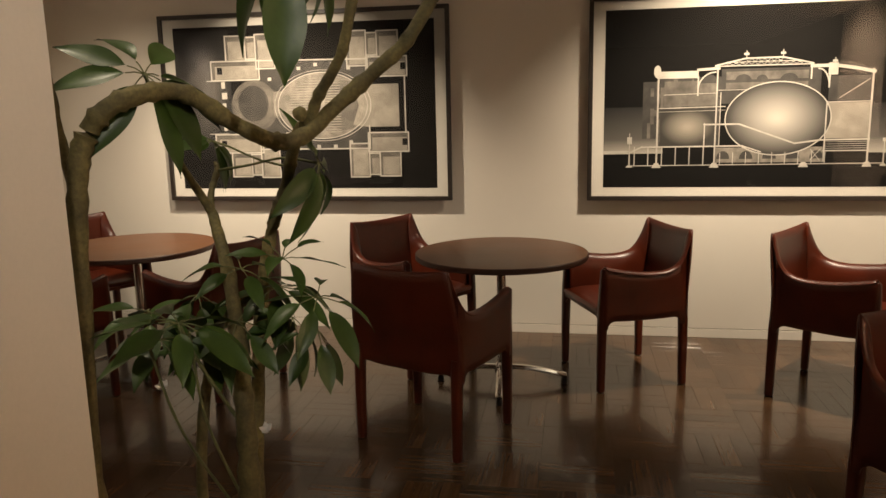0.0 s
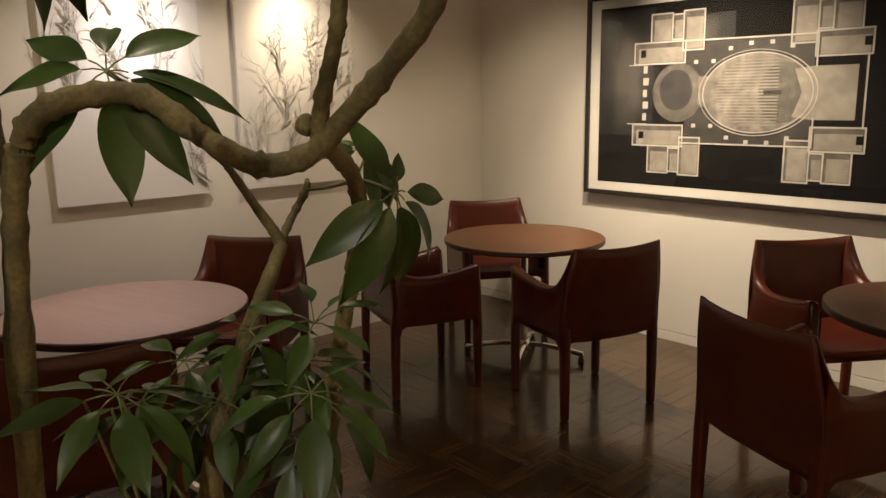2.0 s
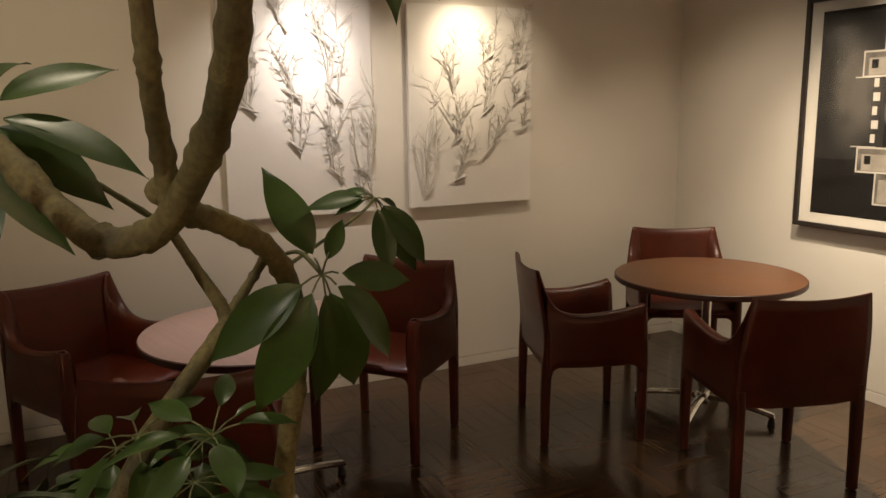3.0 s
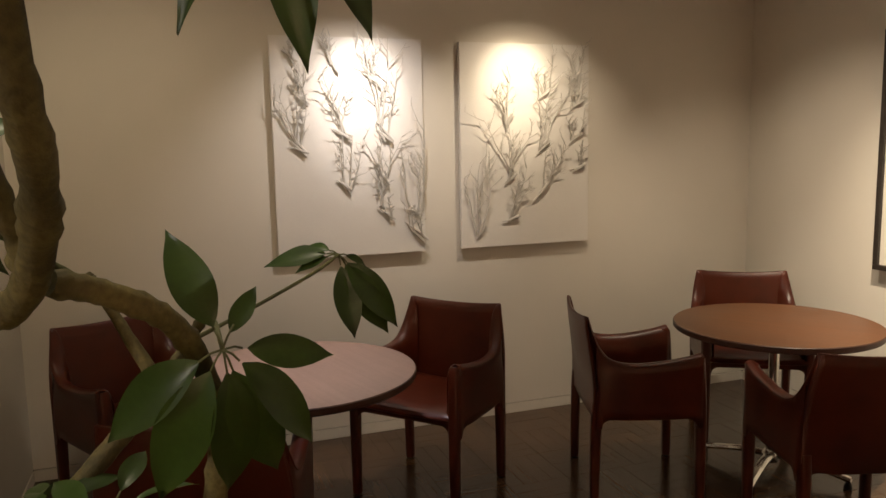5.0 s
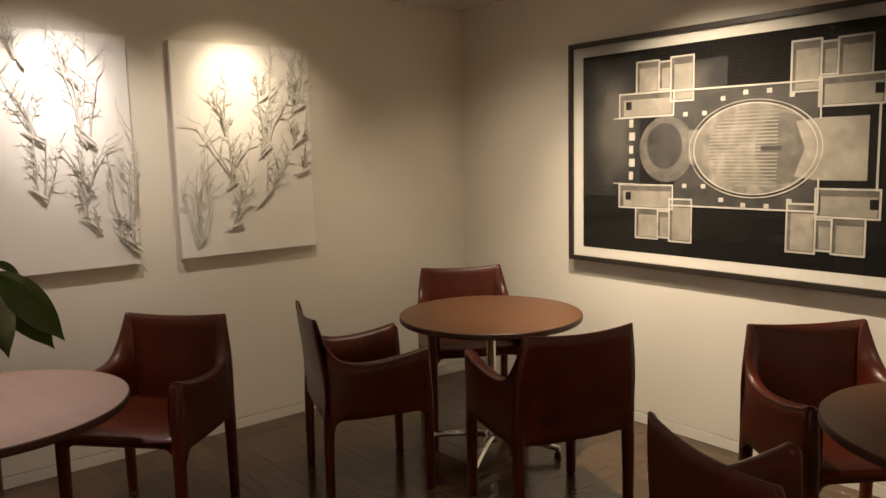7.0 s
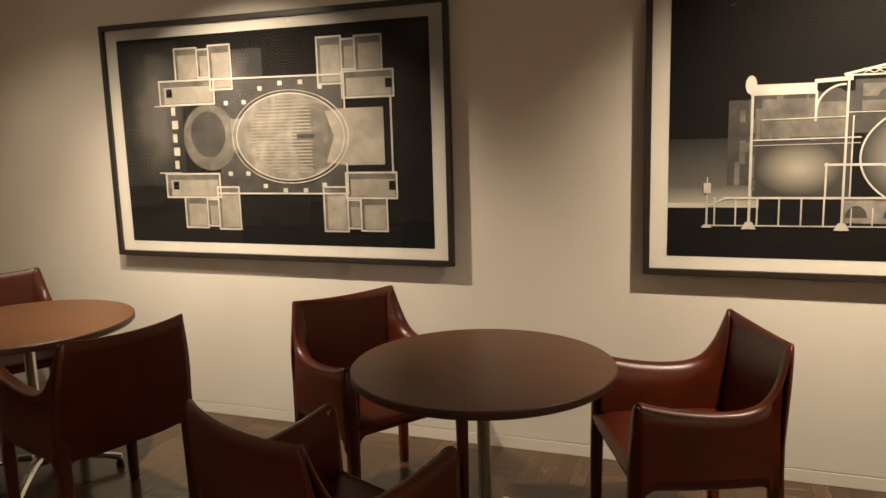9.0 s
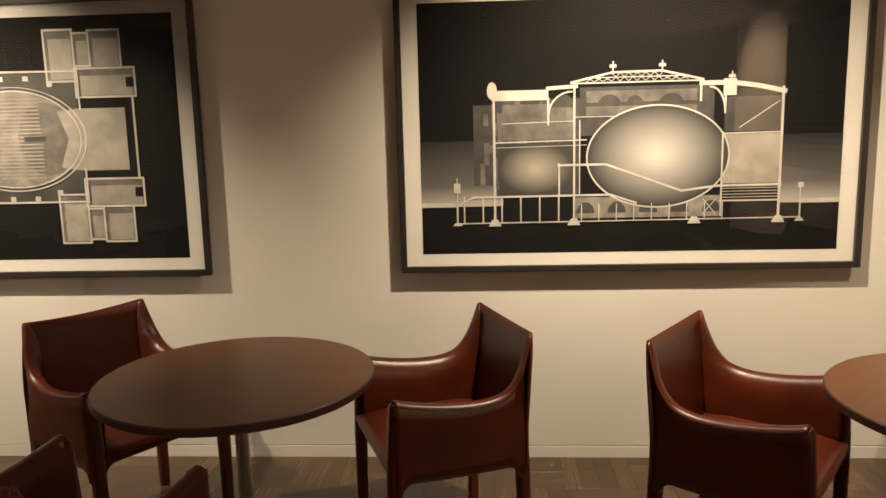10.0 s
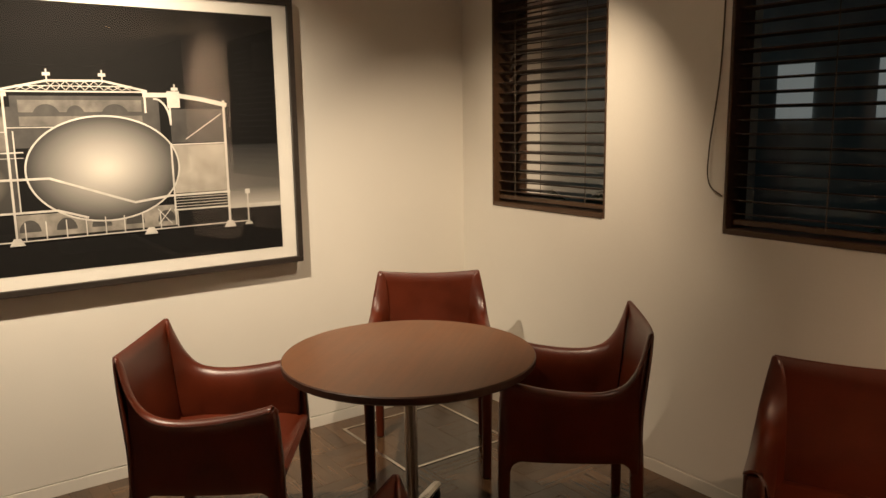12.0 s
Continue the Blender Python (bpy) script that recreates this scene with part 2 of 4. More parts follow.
def add_box(bm, lo, hi, bevel=0.0, m=None):
    lo, hi = Vector(lo), Vector(hi)
    r = bmesh.ops.create_cube(bm, size=1, matrix=Matrix.Translation((lo + hi) / 2) @ Matrix.Diagonal((*(hi - lo), 1)))
    vs = r["verts"]
    if bevel:
        es = {e for v in vs for e in v.link_edges}
        out = bmesh.ops.bevel(bm, geom=list(es), offset=bevel, segments=2, affect="EDGES")
        vs = list({v for f in out["faces"] for v in f.verts} | {v for v in vs if v.is_valid})
    if m is not None:
        bmesh.ops.transform(bm, matrix=m, verts=vs)
    return bm


def sheet(*corners):
    """One pane of glass; its face looks into the room."""
    bm = bmesh.new()
    bm.faces.new([bm.verts.new(c) for c in corners])
    return bm


def box(lo, hi, bevel=0.0):
    return add_box(bmesh.new(), lo, hi, bevel)


def tube(bm, pts, radii, sides=10, cap=True):
    """A swept tube of changing radius along points."""
    pts = [Vector(p) for p in pts]
    rings, ref = [], Vector((0.31, 0.17, 0.93))
    for i, p in enumerate(pts):
        d = (pts[min(i + 1, len(pts) - 1)] - pts[max(i - 1, 0)]).normalized()
        a = d.cross(ref)
        if a.length < 0.15:
            a = d.cross(Vector((1, 0, 0)))
        a.normalize()
        b = d.cross(a)
        r = float(radii[i] if isinstance(radii, (list, tuple)) else radii)
        rings.append([bm.verts.new(p + r * (math.cos(k * math.tau / sides) * a + math.sin(k * math.tau / sides) * b)) for k in range(sides)])
    for r0, r1 in zip(rings, rings[1:]):
        for k in range(sides):
            bm.faces.new((r0[k], r0[(k + 1) % sides], r1[(k + 1) % sides], r1[k]))
    if cap:
        bm.faces.new(rings[0])
        bm.faces.new(rings[-1])
    return bm


def curve_points(ctrl, n):
    """Catmull-Rom through control points (each a tuple of any length)."""
    c = [np.array(p, float) for p in ctrl]
    c = [2 * c[0] - c[1]] + c + [2 * c[-1] - c[-2]]
    out = []
    for i in range(1, len(c) - 2):
        for k in range(n):
            t = k / n
            p0, p1, p2, p3 = c[i - 1], c[i], c[i + 1], c[i + 2]
            out.append(0.5 * (2 * p1 + (p2 - p0) * t + (2 * p0 - 5 * p1 + 4 * p2 - p3) * t * t + (3 * p1 - p0 - 3 * p2 + p3) * t ** 3))
    out.append(c[-2])
    return out


def shell(bm, rows, thick, round_rim=True):
    """A sheet through a grid of points, given thickness and a rounded rim."""
    ni, nj = len(rows), len(rows[0])
    P = [[Vector(p) for p in r] for r in rows]
    top, bot = [], []
    N = [[None] * nj for _ in range(ni)]
    for i in range(ni):
        for j in range(nj):
            du = P[min(i + 1, ni - 1)][j] - P[max(i - 1, 0)][j]
            dv = P[i][min(j + 1, nj - 1)] - P[i][max(j - 1, 0)]
            N[i][j] = du.cross(dv).normalized()
    top = [[bm.verts.new(P[i][j] + N[i][j] * thick / 2) for j in range(nj)] for i in range(ni)]
    bot = [[bm.verts.new(P[i][j] - N[i][j] * thick / 2) for j in range(nj)] for i in range(ni)]
    for i in range(ni - 1):
        for j in range(nj - 1):
            bm.faces.new((top[i][j], top[i + 1][j], top[i + 1][j + 1], top[i][j + 1]))
            bm.faces.new((bot[i][j], bot[i][j + 1], bot[i + 1][j + 1], bot[i + 1][j]))
    ring = [(i, 0) for i in range(ni)] + [(ni - 1, j) for j in range(1, nj)] + [(i, nj - 1) for i in range(ni - 2, -1, -1)] + [(0, j) for j in range(nj - 2, 0, -1)]
    mid = []
    for i, j in ring:
        out = Vector()
        if i == 0: out += P[0][j] - P[1][j]
        if i == ni - 1: out += P[-1][j] - P[-2][j]
        if j == 0: out += P[i][0] - P[i][1]
        if j == nj - 1: out += P[i][-1] - P[i][-2]
        out.normalize()
        mid.append(bm.verts.new(P[i][j] + out * thick * 0.42))
    for k in range(len(ring)):
        (i, j), (i2, j2) = ring[k], ring[(k + 1) % len(ring)]
        m0, m1 = mid[k], mid[(k + 1) % len(ring)]
        bm.faces.new((top[i][j], top[i2][j2], m1, m0))
        bm.faces.new((m0, m1, bot[i2][j2], bot[i][j]))
    return bm


# ---- the room ----
T = 0.20      # wall thickness
GAP0, GAP1 = 0.056, 0.061


def wall_run(name, lo, hi, label):
    return thing(name, box(lo, hi), M_WALL, label, "wall", kind="structure")


floor = thing("floor", box((LEFT - T, DARKEND, -0.10), (RIGHT + T, BACK + T, -0.012)), M_JOINT, "dark brown glossy oak parquet in basket weave", "floor", kind="structure")
thing("ceiling", box((LEFT - T, DARKEND, CEIL), (RIGHT + T, BACK + T, CEIL + 0.15)), M_CEIL, "plain off-white painted ceiling", "ceiling", kind="structure")

# back wall, with its core set back behind the thin groove above the skirting
wall_run("wall_north", (LEFT - T, BACK, GAP1), (RIGHT + T, BACK + T, CEIL), "cream painted wall with two framed prints")
wall_run("wall_west", (LEFT - T, 0.21, GAP1), (LEFT, BACK, CEIL), "cream painted wall with white twig reliefs")

# right wall with three window openings
WIN = [(3.545, 4.345), (0.90, 2.94)]
PALE_END = -0.45
WZ0, WZ1 = 1.095, 2.30
bm = bmesh.new()
add_box(bm, (RIGHT, PALE_END, GAP1), (RIGHT + T, BACK, WZ0))
add_box(bm, (RIGHT, PALE_END, WZ1), (RIGHT + T, BACK, CEIL))
edges = [BACK] + [v for a, b in WIN for v in (b, a)] + [PALE_END]
for y1, y0 in zip(edges[0::2], edges[1::2]):
    add_box(bm, (RIGHT, y0, WZ0), (RIGHT + T, y1, WZ1))
thing("wall_east", bm, M_WALL, "cream painted wall with dark blinded windows", "wall", kind="structure")

# partition beside the plant
wall_run("wall_partition", (LEFT, 0.21, GAP1), (-0.262, 0.41, CEIL), "plain cream partition wall ending beside the plant")

# skirtings flush with the walls and the groove behind
for name, lo, hi in (
    ("baseboard", (LEFT, BACK - 0.003, 0), (RIGHT, BACK + 0.1, GAP0)),
    ("baseboard", (LEFT - 0.1, 0.41, 0), (LEFT + 0.003, BACK - 0.003, GAP0)),
    ("baseboard", (RIGHT - 0.003, DARKEND, 0), (RIGHT + 0.1, BACK - 0.003, GAP0)),
    ("baseboard", (LEFT + 0.003, 0.213, 0), (-0.259, 0.413, GAP0)),
):
    thing(name, box(lo, hi, 0.001), M_WALL, "low cream skirting board flush with the wall", "baseboard", kind="structure")
for lo, hi in (
    ((LEFT, BACK + 0.012, GAP0 - 0.01), (RIGHT, BACK + 0.1, GAP1 + 0.01)),
    ((LEFT - 0.1, 0.41, GAP0 - 0.01), (LEFT - 0.012, BACK, GAP1 + 0.01)),
    ((RIGHT + 0.012, DARKEND, GAP0 - 0.01), (RIGHT + 0.1, BACK, GAP1 + 0.01)),
):
    thing("trim", box(lo, hi), M_GAP, "thin dark shadow groove above the skirting", "trim", kind="structure")

# unlit room behind the walker; its darkness is put into the wall colour
thing("wall_south", box((LEFT - T, DARKEND - T, 0), (RIGHT + T, DARKEND, CEIL)), M_UNLITWALL, "far wall of the unlit room, its darkness put into the colour", "wall", kind="structure")
thing("wall_southwest", box((LEFT - T, DARKEND, 0), (LEFT, 0.21, CEIL)), M_UNLITWALL, "side wall of the unlit room, its darkness put into the colour", "wall", kind="structure")
thing("wall_southeast", box((RIGHT, DARKEND, GAP1), (RIGHT + T, PALE_END, CEIL)), M_UNLITWALL, "side wall of the unlit room, its darkness put into the colour", "wall", kind="structure")

# slot in the ceiling along the left wall
thing("ceiling_slot", box((-2.95, 0.9, CEIL - 0.006), (-2.91, 4.2, CEIL + 0.02)), M_SLOT, "narrow dark lighting slot in the ceiling", "ceiling slot", kind="structure")


# ---- windows ----
def window(index, y0, y1):
    w = empty("window_%d" % index, "dark timber window with lowered dark slatted blind", "window", m=pose(RIGHT, (y0 + y1) / 2, WZ0), kind="structure")
    h, half = WZ1 - WZ0, (y1 - y0) / 2
    bm = bmesh.new()
    f = 0.014
    add_box(bm, (0.0, -half, 0.0), (0.13, -half + f, h), 0.003)
    add_box(bm, (0.0, half - f, 0.0), (0.13, half, h), 0.003)
    add_box(bm, (0.0, -half + f, h - f), (0.13, half - f, h), 0.003)
    part("window_frame", bm, M_WINWOOD, w)
    part("window_sill", box((-0.004, -half + f, 0.0), (0.13, half - f, 0.022), 0.003), M_WINWOOD, w, "brown wooden sill")
    pane = part("pane", sheet((0.118, half - f, 0.022), (0.118, half - f, h - f), (0.118, -half + f, h - f), (0.118, -half + f, 0.022)), M_PANE, w)
    pane.visible_shadow = False
    # blind: slats, ladder cords, bottom rail
    n = int((h - 0.09) / 0.051)
    me = None
    for k in range(n):
        if me is None:
            b = bmesh.new()
            wdt, cnt = 0.050, 4
            rows = []
            for i in range(cnt + 1):
                s = -0.5 + i / cnt
                rows.append([(s * wdt, y, 0.003 * (1 - 4 * s * s)) for y in (-half + f + 0.006, 0, half - f - 0.006)])
            shell(b, rows, 0.003)
            me = mesh_of("slat", b, M_BLIND)
        s = new("slat", me)
        s.parent = w
        s.matrix_local = pose(0.055, 0, 0.075 + k * 0.051, 0, 8 + 3 * math.sin(k * 1.7), 0.25 * math.sin(k * 2.3))
    part("bottom_rail", box((0.030, -half + f + 0.006, 0.036), (0.080, half - f - 0.006, 0.056), 0.004), M_WINWOOD, w, "brown wooden bottom rail")
    for y in (-half * 0.62, half * 0.62):
        part("ladder_cord", tube(bmesh.new(), [(0.029, y, 0.05), (0.028, y, h - f)], 0.0018, 6), M_CORD, w)
    return w


for i, (y0, y1) in enumerate(WIN):
    window(i + 1, y0, y1)

cord = tube(bmesh.new(), curve_points([(RIGHT - 0.003, 2.965, 2.28), (RIGHT - 0.006, 2.972, 1.75), (RIGHT - 0.012, 3.005, 1.42), (RIGHT - 0.012, 3.0, 1.29), (RIGHT - 0.003, 2.945, 1.24)], 8), 0.0028, 6)
thing("blind_cord", cord, M_CORD, "thin looped pull cord hanging beside the window", "cord", smooth=0)

# outside in the dark
thing("ground", box((RIGHT + T, -40, -1.2), (90, 60, -1.0)), M_GRASS, "dark lawn outside at night", "ground", kind="structure")
thing("garden_wall", box((13.0, 11.2, -1.0), (13.25, 14.7, 2.45)), M_OUTWALL, "pale rendered garden wall outside at night", "wall", kind="structure")
house = empty("outside_building", "dark building with faintly lit windows across the garden", "building", m=pose(16.0, 8.0, -1.0))
part("wall", box((0, -14, 0), (4, 20, 9)), M_OUTWALL, house)
for y in (-4.6, -2.5, -0.45, 1.6):
    win = part("window", box((-0.05, y, 2.45), (-0.02, y + 0.78, 3.6)), M_OUTGLOW, house, "faintly lit window")
    part("transom", box((-0.07, y, 2.75), (-0.05, y + 0.78, 2.80)), M_BLIND, win)
bm = bmesh.new()
random.seed(4)
for k in range(260):
    c = Vector((random.uniform(7.0, 7.9), random.uniform(-4, 14), random.uniform(-1.0, 0.5)))
    bmesh.ops.create_icosphere(bm, subdivisions=1, radius=random.uniform(0.10, 0.24), matrix=Matrix.Translation(c))
thing("hedge", bm, M_OUTGREEN, "dark clipped hedge outside the window", "hedge", kind="stuff")


# ---- ceiling lamps ----
def downlight(x, y, lit=True):
    d = empty("downlight", "small recessed ceiling downlight with white trim", "downlight", "ceiling downlights", pose(x, y, CEIL))
    bm = bmesh.new()
    prof = [(0.030, 0.001), (0.034, -0.004), (0.046, -0.004), (0.050, 0.0)]
    rings = [[bm.verts.new((r * math.cos(a), r * math.sin(a), z)) for a in np.linspace(0, math.tau, 24, endpoint=False)] for r, z in prof]
    for r0, r1 in zip(rings, rings[1:]):
        for k in range(24):
            bm.faces.new((r0[k], r0[(k + 1) % 24], r1[(k + 1) % 24], r1[k]))
    part("trim_ring", bm, M_CEIL, d, smooth=30)
    bm = bmesh.new()
    bmesh.ops.create_circle(bm, cap_ends=True, segments=24, radius=0.030, matrix=Matrix.Translation((0, 0, -0.001)))
    part("lens", bm, M_BULB if lit else M_SLOT, d)
    return d


for x, y in sorted({eye[:2] for eye, *_ in SPOTS}):
    downlight(x, y)
for x, y in ((2.42, 0.22), (0.69, 1.03)):
    downlight(x, y)


# ---- tables ----
def cafe_table(x, y, turn, label, top=None):
    t = empty("cafe_table", label, "table", "round cafe tables", pose(x, y, 0, 0, 0, turn))
    R, H, seg = 0.455, 0.722, 72
    bm = bmesh.new()
    prof = [(0.0, H), (R - 0.004, H), (R, H - 0.004), (R, H - 0.024), (R - 0.006, H - 0.030), (R - 0.030, H - 0.034), (0.0, H - 0.034)]
    rings = []
    for r, z in prof[1:-1]:
        rings.append([bm.verts.new((r * math.cos(k * math.tau / seg), r * math.sin(k * math.tau / seg), z)) for k in range(seg)])
    bm.faces.new(rings[0])
    bm.faces.new(rings[-1])
    for i, (r0, r1) in enumerate(zip(rings, rings[1:])):
        for k in range(seg):
            f = bm.faces.new((r0[k], r0[(k + 1) % seg], r1[(k + 1) % seg], r1[k]))
            f.material_index = 1
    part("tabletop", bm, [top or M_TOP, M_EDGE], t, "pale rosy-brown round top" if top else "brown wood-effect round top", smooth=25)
    part("column", tube(bmesh.new(), [(0, 0, 0.10), (0, 0, H - 0.040)], 0.024, 28), M_CHROME, t, "brushed steel column", smooth=40)
    bm = bmesh.new()
    bmesh.ops.create_cone(bm, cap_ends=True, segments=24, radius1=0.14, radius2=0.12, depth=0.008, matrix=Matrix.Translation((0, 0, H - 0.038)))
    part("mounting_plate", bm, M_CHROME, t)
    part("hub", tube(bmesh.new(), [(0, 0, 0.055), (0, 0, 0.075), (0, 0, 0.10), (0, 0, 0.115)], [0.038, 0.042, 0.038, 0.026], 24), M_CHROME, t, smooth=40)
    for k in range(4):
        m = Matrix.Rotation(k * math.pi / 2, 4, "Z")
        bm = bmesh.new()
        pts = curve_points([(0.025, 0, 0.082), (0.12, 0, 0.080), (0.24, 0, 0.062), (0.345, 0, 0.040)], 5)
        rows = [[(p[0], s * (0.020 - 0.018 * p[0]), p[2] + (0.010 if abs(s) < 0.6 else 0.002)) for s in (-1, -0.5, 0.5, 1)] for p in pts]
        shell(bm, rows, 0.016)
        bmesh.ops.transform(bm, matrix=m, verts=bm.verts)
        leg = part("foot", bm, M_CHROME, t, "polished steel foot", smooth=40)
        g = tube(bmesh.new(), [(0.335, 0, 0.0), (0.335, 0, 0.012), (0.335, 0, 0.036)], [0.018, 0.018, 0.010], 14)
        bmesh.ops.transform(g, matrix=m, verts=g.verts)
        part("glide", g, M_FOOT, leg, "black glide", smooth=40)
    return t


cafe_table(-0.145, 3.665, 3, "round brown-topped cafe table on a steel star base")
cafe_table(-2.29, 3.72, 32, "round orange-lit brown cafe table in the room corner")
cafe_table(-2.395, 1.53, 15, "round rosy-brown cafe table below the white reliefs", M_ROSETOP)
cafe_table(2.14, 3.42, 40, "round brown-topped cafe table near the blinded windows")


# ---- chairs: leather skins over a steel frame ----
def smooth01(t):
    t = max(0.0, min(1.0, t))
    return t * t * (3 - 2 * t)


LEG_X, LEG_F, LEG_R = 0.253, 0.243, -0.209      # leg centres
HEM, FILLET = 0.388, 0.042                      # lower edge of the skins and its rounding into the legs


def chair_edge():
    """Upper edge of one side, from the arm's front tip to the top corner of the back: half width, depth, height."""
    return curve_points([(0.276, 0.236, 0.658), (0.277, 0.19, 0.645), (0.277, 0.10, 0.627), (0.276, 0.00, 0.616), (0.275, -0.09, 0.618), (0.271, -0.155, 0.640), (0.264, -0.198, 0.690), (0.252, -0.226, 0.755), (0.238, -0.247, 0.826)], 4)


def chair_back(z):
    """How far back the skin of the back lies at a height."""
    return -0.216 - 0.034 * smooth01((z - 0.50) / 0.36)


def chair_wide(z):
    """Half width of the back at a height."""
    return 0.272 - 0.036 * smooth01((z - 0.55) / 0.40) * 1.25


def hem(d, sag=0.0):
    """Height of the lower edge at a distance from the nearest leg."""
    if d < FILLET:
        return HEM - sag * 0.3 - FILLET + math.sqrt(max(0.0, FILLET ** 2 - (FILLET - max(d, 0.0)) ** 2))
    return HEM - sag * min(1.0, 0.3 + (d - FILLET) / 0.10)


def spans(a, b, half=0.021):
    """Stations between two leg centres, close together at the roundings; each with its distance from the nearest leg."""
    near = [-half, 0.0, 0.003, 0.010, 0.020, 0.031, FILLET]
    length = b - a - 2 * half
    mid = [FILLET + (length - 2 * FILLET) * k / 6 for k in range(1, 6)]
    ds = near + mid + [length - d for d in reversed(near)]
    return [(a + half + d, min(d, length - d)) for d in ds]


def square_leg(bm, stations):
    """A leather sleeve: rounded squares of (x, y, z, half width)."""
    rings = []
    for x, y, z, h in stations:
        r = []
        for k in range(16):
            t = (k + 0.5) * math.tau / 16
            q = (abs(math.cos(t)) ** 5 + abs(math.sin(t)) ** 5) ** -0.2
            r.append(bm.verts.new((x + h * q * math.cos(t), y + h * q * math.sin(t), z)))
        rings.append(r)
    for r0, r1 in zip(rings, rings[1:]):
        for k in range(16):
            bm.faces.new((r0[k], r0[(k + 1) % 16], r1[(k + 1) % 16], r1[k]))
    bm.faces.new(rings[0])
    bm.faces.new(rings[-1])
    return bm


def armchair():
    c = empty("armchair", "russet saddle-leather armchair with stitched arms and legs", "chair", "leather armchairs")
    # seat, hollowed, its front edge rolled down
    rows = []
    for i in range(13):
        y = -0.205 + 0.462 * i / 12
        roll = 0.020 * max(0.0, (i - 9) / 3) ** 2
        rows.append([(x, y, 0.452 - 0.022 * math.cos(x / 0.25 * math.pi / 2) * math.cos(y / 0.32 * math.pi / 2) - roll) for x in np.linspace(-0.255, 0.255, 11)])
    part("seat", shell(bmesh.new(), rows, 0.022), M_LEATHER, c, smooth=60)
    # back: one skin from the hem between the legs up to the hollowed top edge
    rows = []
    for x, d in spans(-LEG_X, LEG_X):
        u = x / LEG_X
        low, high = hem(d, 0.012), 0.826 - 0.016 * (1 - u * u)
        row = []
        for j in range(11):
            z = low + (high - low) * j / 10
            row.append((u * chair_wide(z), chair_back(z) - 0.020 * (1 - u * u) * smooth01((z - 0.45) / 0.2), z))
        rows.append(row)
    part("backrest", shell(bmesh.new(), rows, 0.014), M_LEATHER, c, smooth=60)
    edge = chair_edge()
    ys, xs, zs = [e[1] for e in edge][::-1], [e[0] for e in edge][::-1], [e[2] for e in edge][::-1]
    for s in (-1, 1):
        # outer side skin
        rows = []
        for y, d in spans(LEG_R, LEG_F):
            top, low = float(np.interp(y, ys, zs)), hem(d, 0.006)
            row = []
            for j in range(8):
                z = low + (top - 0.003 - low) * j / 7
                row.append((s * (LEG_X + 0.019 + (float(np.interp(y, ys, xs)) - LEG_X - 0.019) * smooth01((z - 0.45) / 0.16)), y, z))
            rows.append(row if s < 0 else row[::-1])
        side = part("side_panel", shell(bmesh.new(), rows, 0.011), M_LEATHER, c, smooth=60)
        # padded arm that wraps round into the back
        n, rows = len(edge), []
        for i, (ex, ey, ez) in enumerate(edge):
            w = i / (n - 1)
            turn = smooth01((w - 0.56) / 0.34)
            foot = Vector((0.218 - 0.022 * turn, max(ey, -0.125) - 0.074 * turn, 0.440))
            pad = 1 - 0.75 * turn
            e0 = Vector((ex + 0.004, ey, ez))
            e1 = Vector((ex - 0.030 * pad - 0.020 * turn, ey + 0.004 * turn, ez + 0.026 * pad))
            e2 = Vector((ex - 0.078 + 0.03 * turn, ey + 0.014 * turn, ez - 0.01 - 0.03 * turn))
            e3 = Vector((foot.x + 0.004, (foot.y + ey) / 2 * turn + foot.y * (1 - turn) + 0.010 * turn, 0.50 + 0.03 * turn))
            row = []
            for j in range(11):
                t = j / 10
                q = (1 - t) ** 4 * e0 + 4 * t * (1 - t) ** 3 * e1 + 6 * t * t * (1 - t) ** 2 * e2 + 4 * t ** 3 * (1 - t) * e3 + t ** 4 * foot
                row.append((s * q.x, q.y, q.z))
            rows.append(row if s > 0 else row[::-1])
        part("armrest", shell(bmesh.new(), rows, 0.010), M_LEATHER, side, smooth=70)
        part("seam", tube(bmesh.new(), [(s * (e[0] + 0.006), e[1], e[2] - 0.001) for e in edge], 0.0022, 6), M_SEAM, side, "raised stitched seam", smooth=0)
        # front post and leg in one sleeve, closing the front of the arm
        bm = square_leg(bmesh.new(), [(s * LEG_X, LEG_F + 0.002, 0.006, 0.0185), (s * LEG_X, LEG_F + 0.002, 0.20, 0.0205), (s * LEG_X, LEG_F, 0.36, 0.0225), (s * 0.252, LEG_F - 0.003, 0.46, 0.0235), (s * 0.2525, LEG_F - 0.010, 0.58, 0.0235), (s * 0.253, LEG_F - 0.014, 0.645, 0.0225), (s * 0.253, LEG_F - 0.016, 0.656, 0.017)])
        leg = part("leg", bm, M_LEATHER, c, smooth=50)
        part("glide", tube(bmesh.new(), [(s * LEG_X, LEG_F + 0.002, 0.0), (s * LEG_X, LEG_F + 0.002, 0.008)], 0.014, 12), M_FOOT, leg, "small dark glide")
        bm = square_leg(bmesh.new(), [(s * LEG_X, LEG_R - 0.006, 0.006, 0.0185), (s * LEG_X, LEG_R - 0.004, 0.20, 0.0205), (s * LEG_X, LEG_R, 0.36, 0.0225), (s * LEG_X, LEG_R + 0.002, 0.45, 0.020)])
        leg = part("leg", bm, M_LEATHER, c, smooth=50)
        part("glide", tube(bmesh.new(), [(s * LEG_X, LEG_R - 0.006, 0.0), (s * LEG_X, LEG_R - 0.006, 0.008)], 0.014, 12), M_FOOT, leg, "small dark glide")
    # front apron under the seat's edge
    rows = []
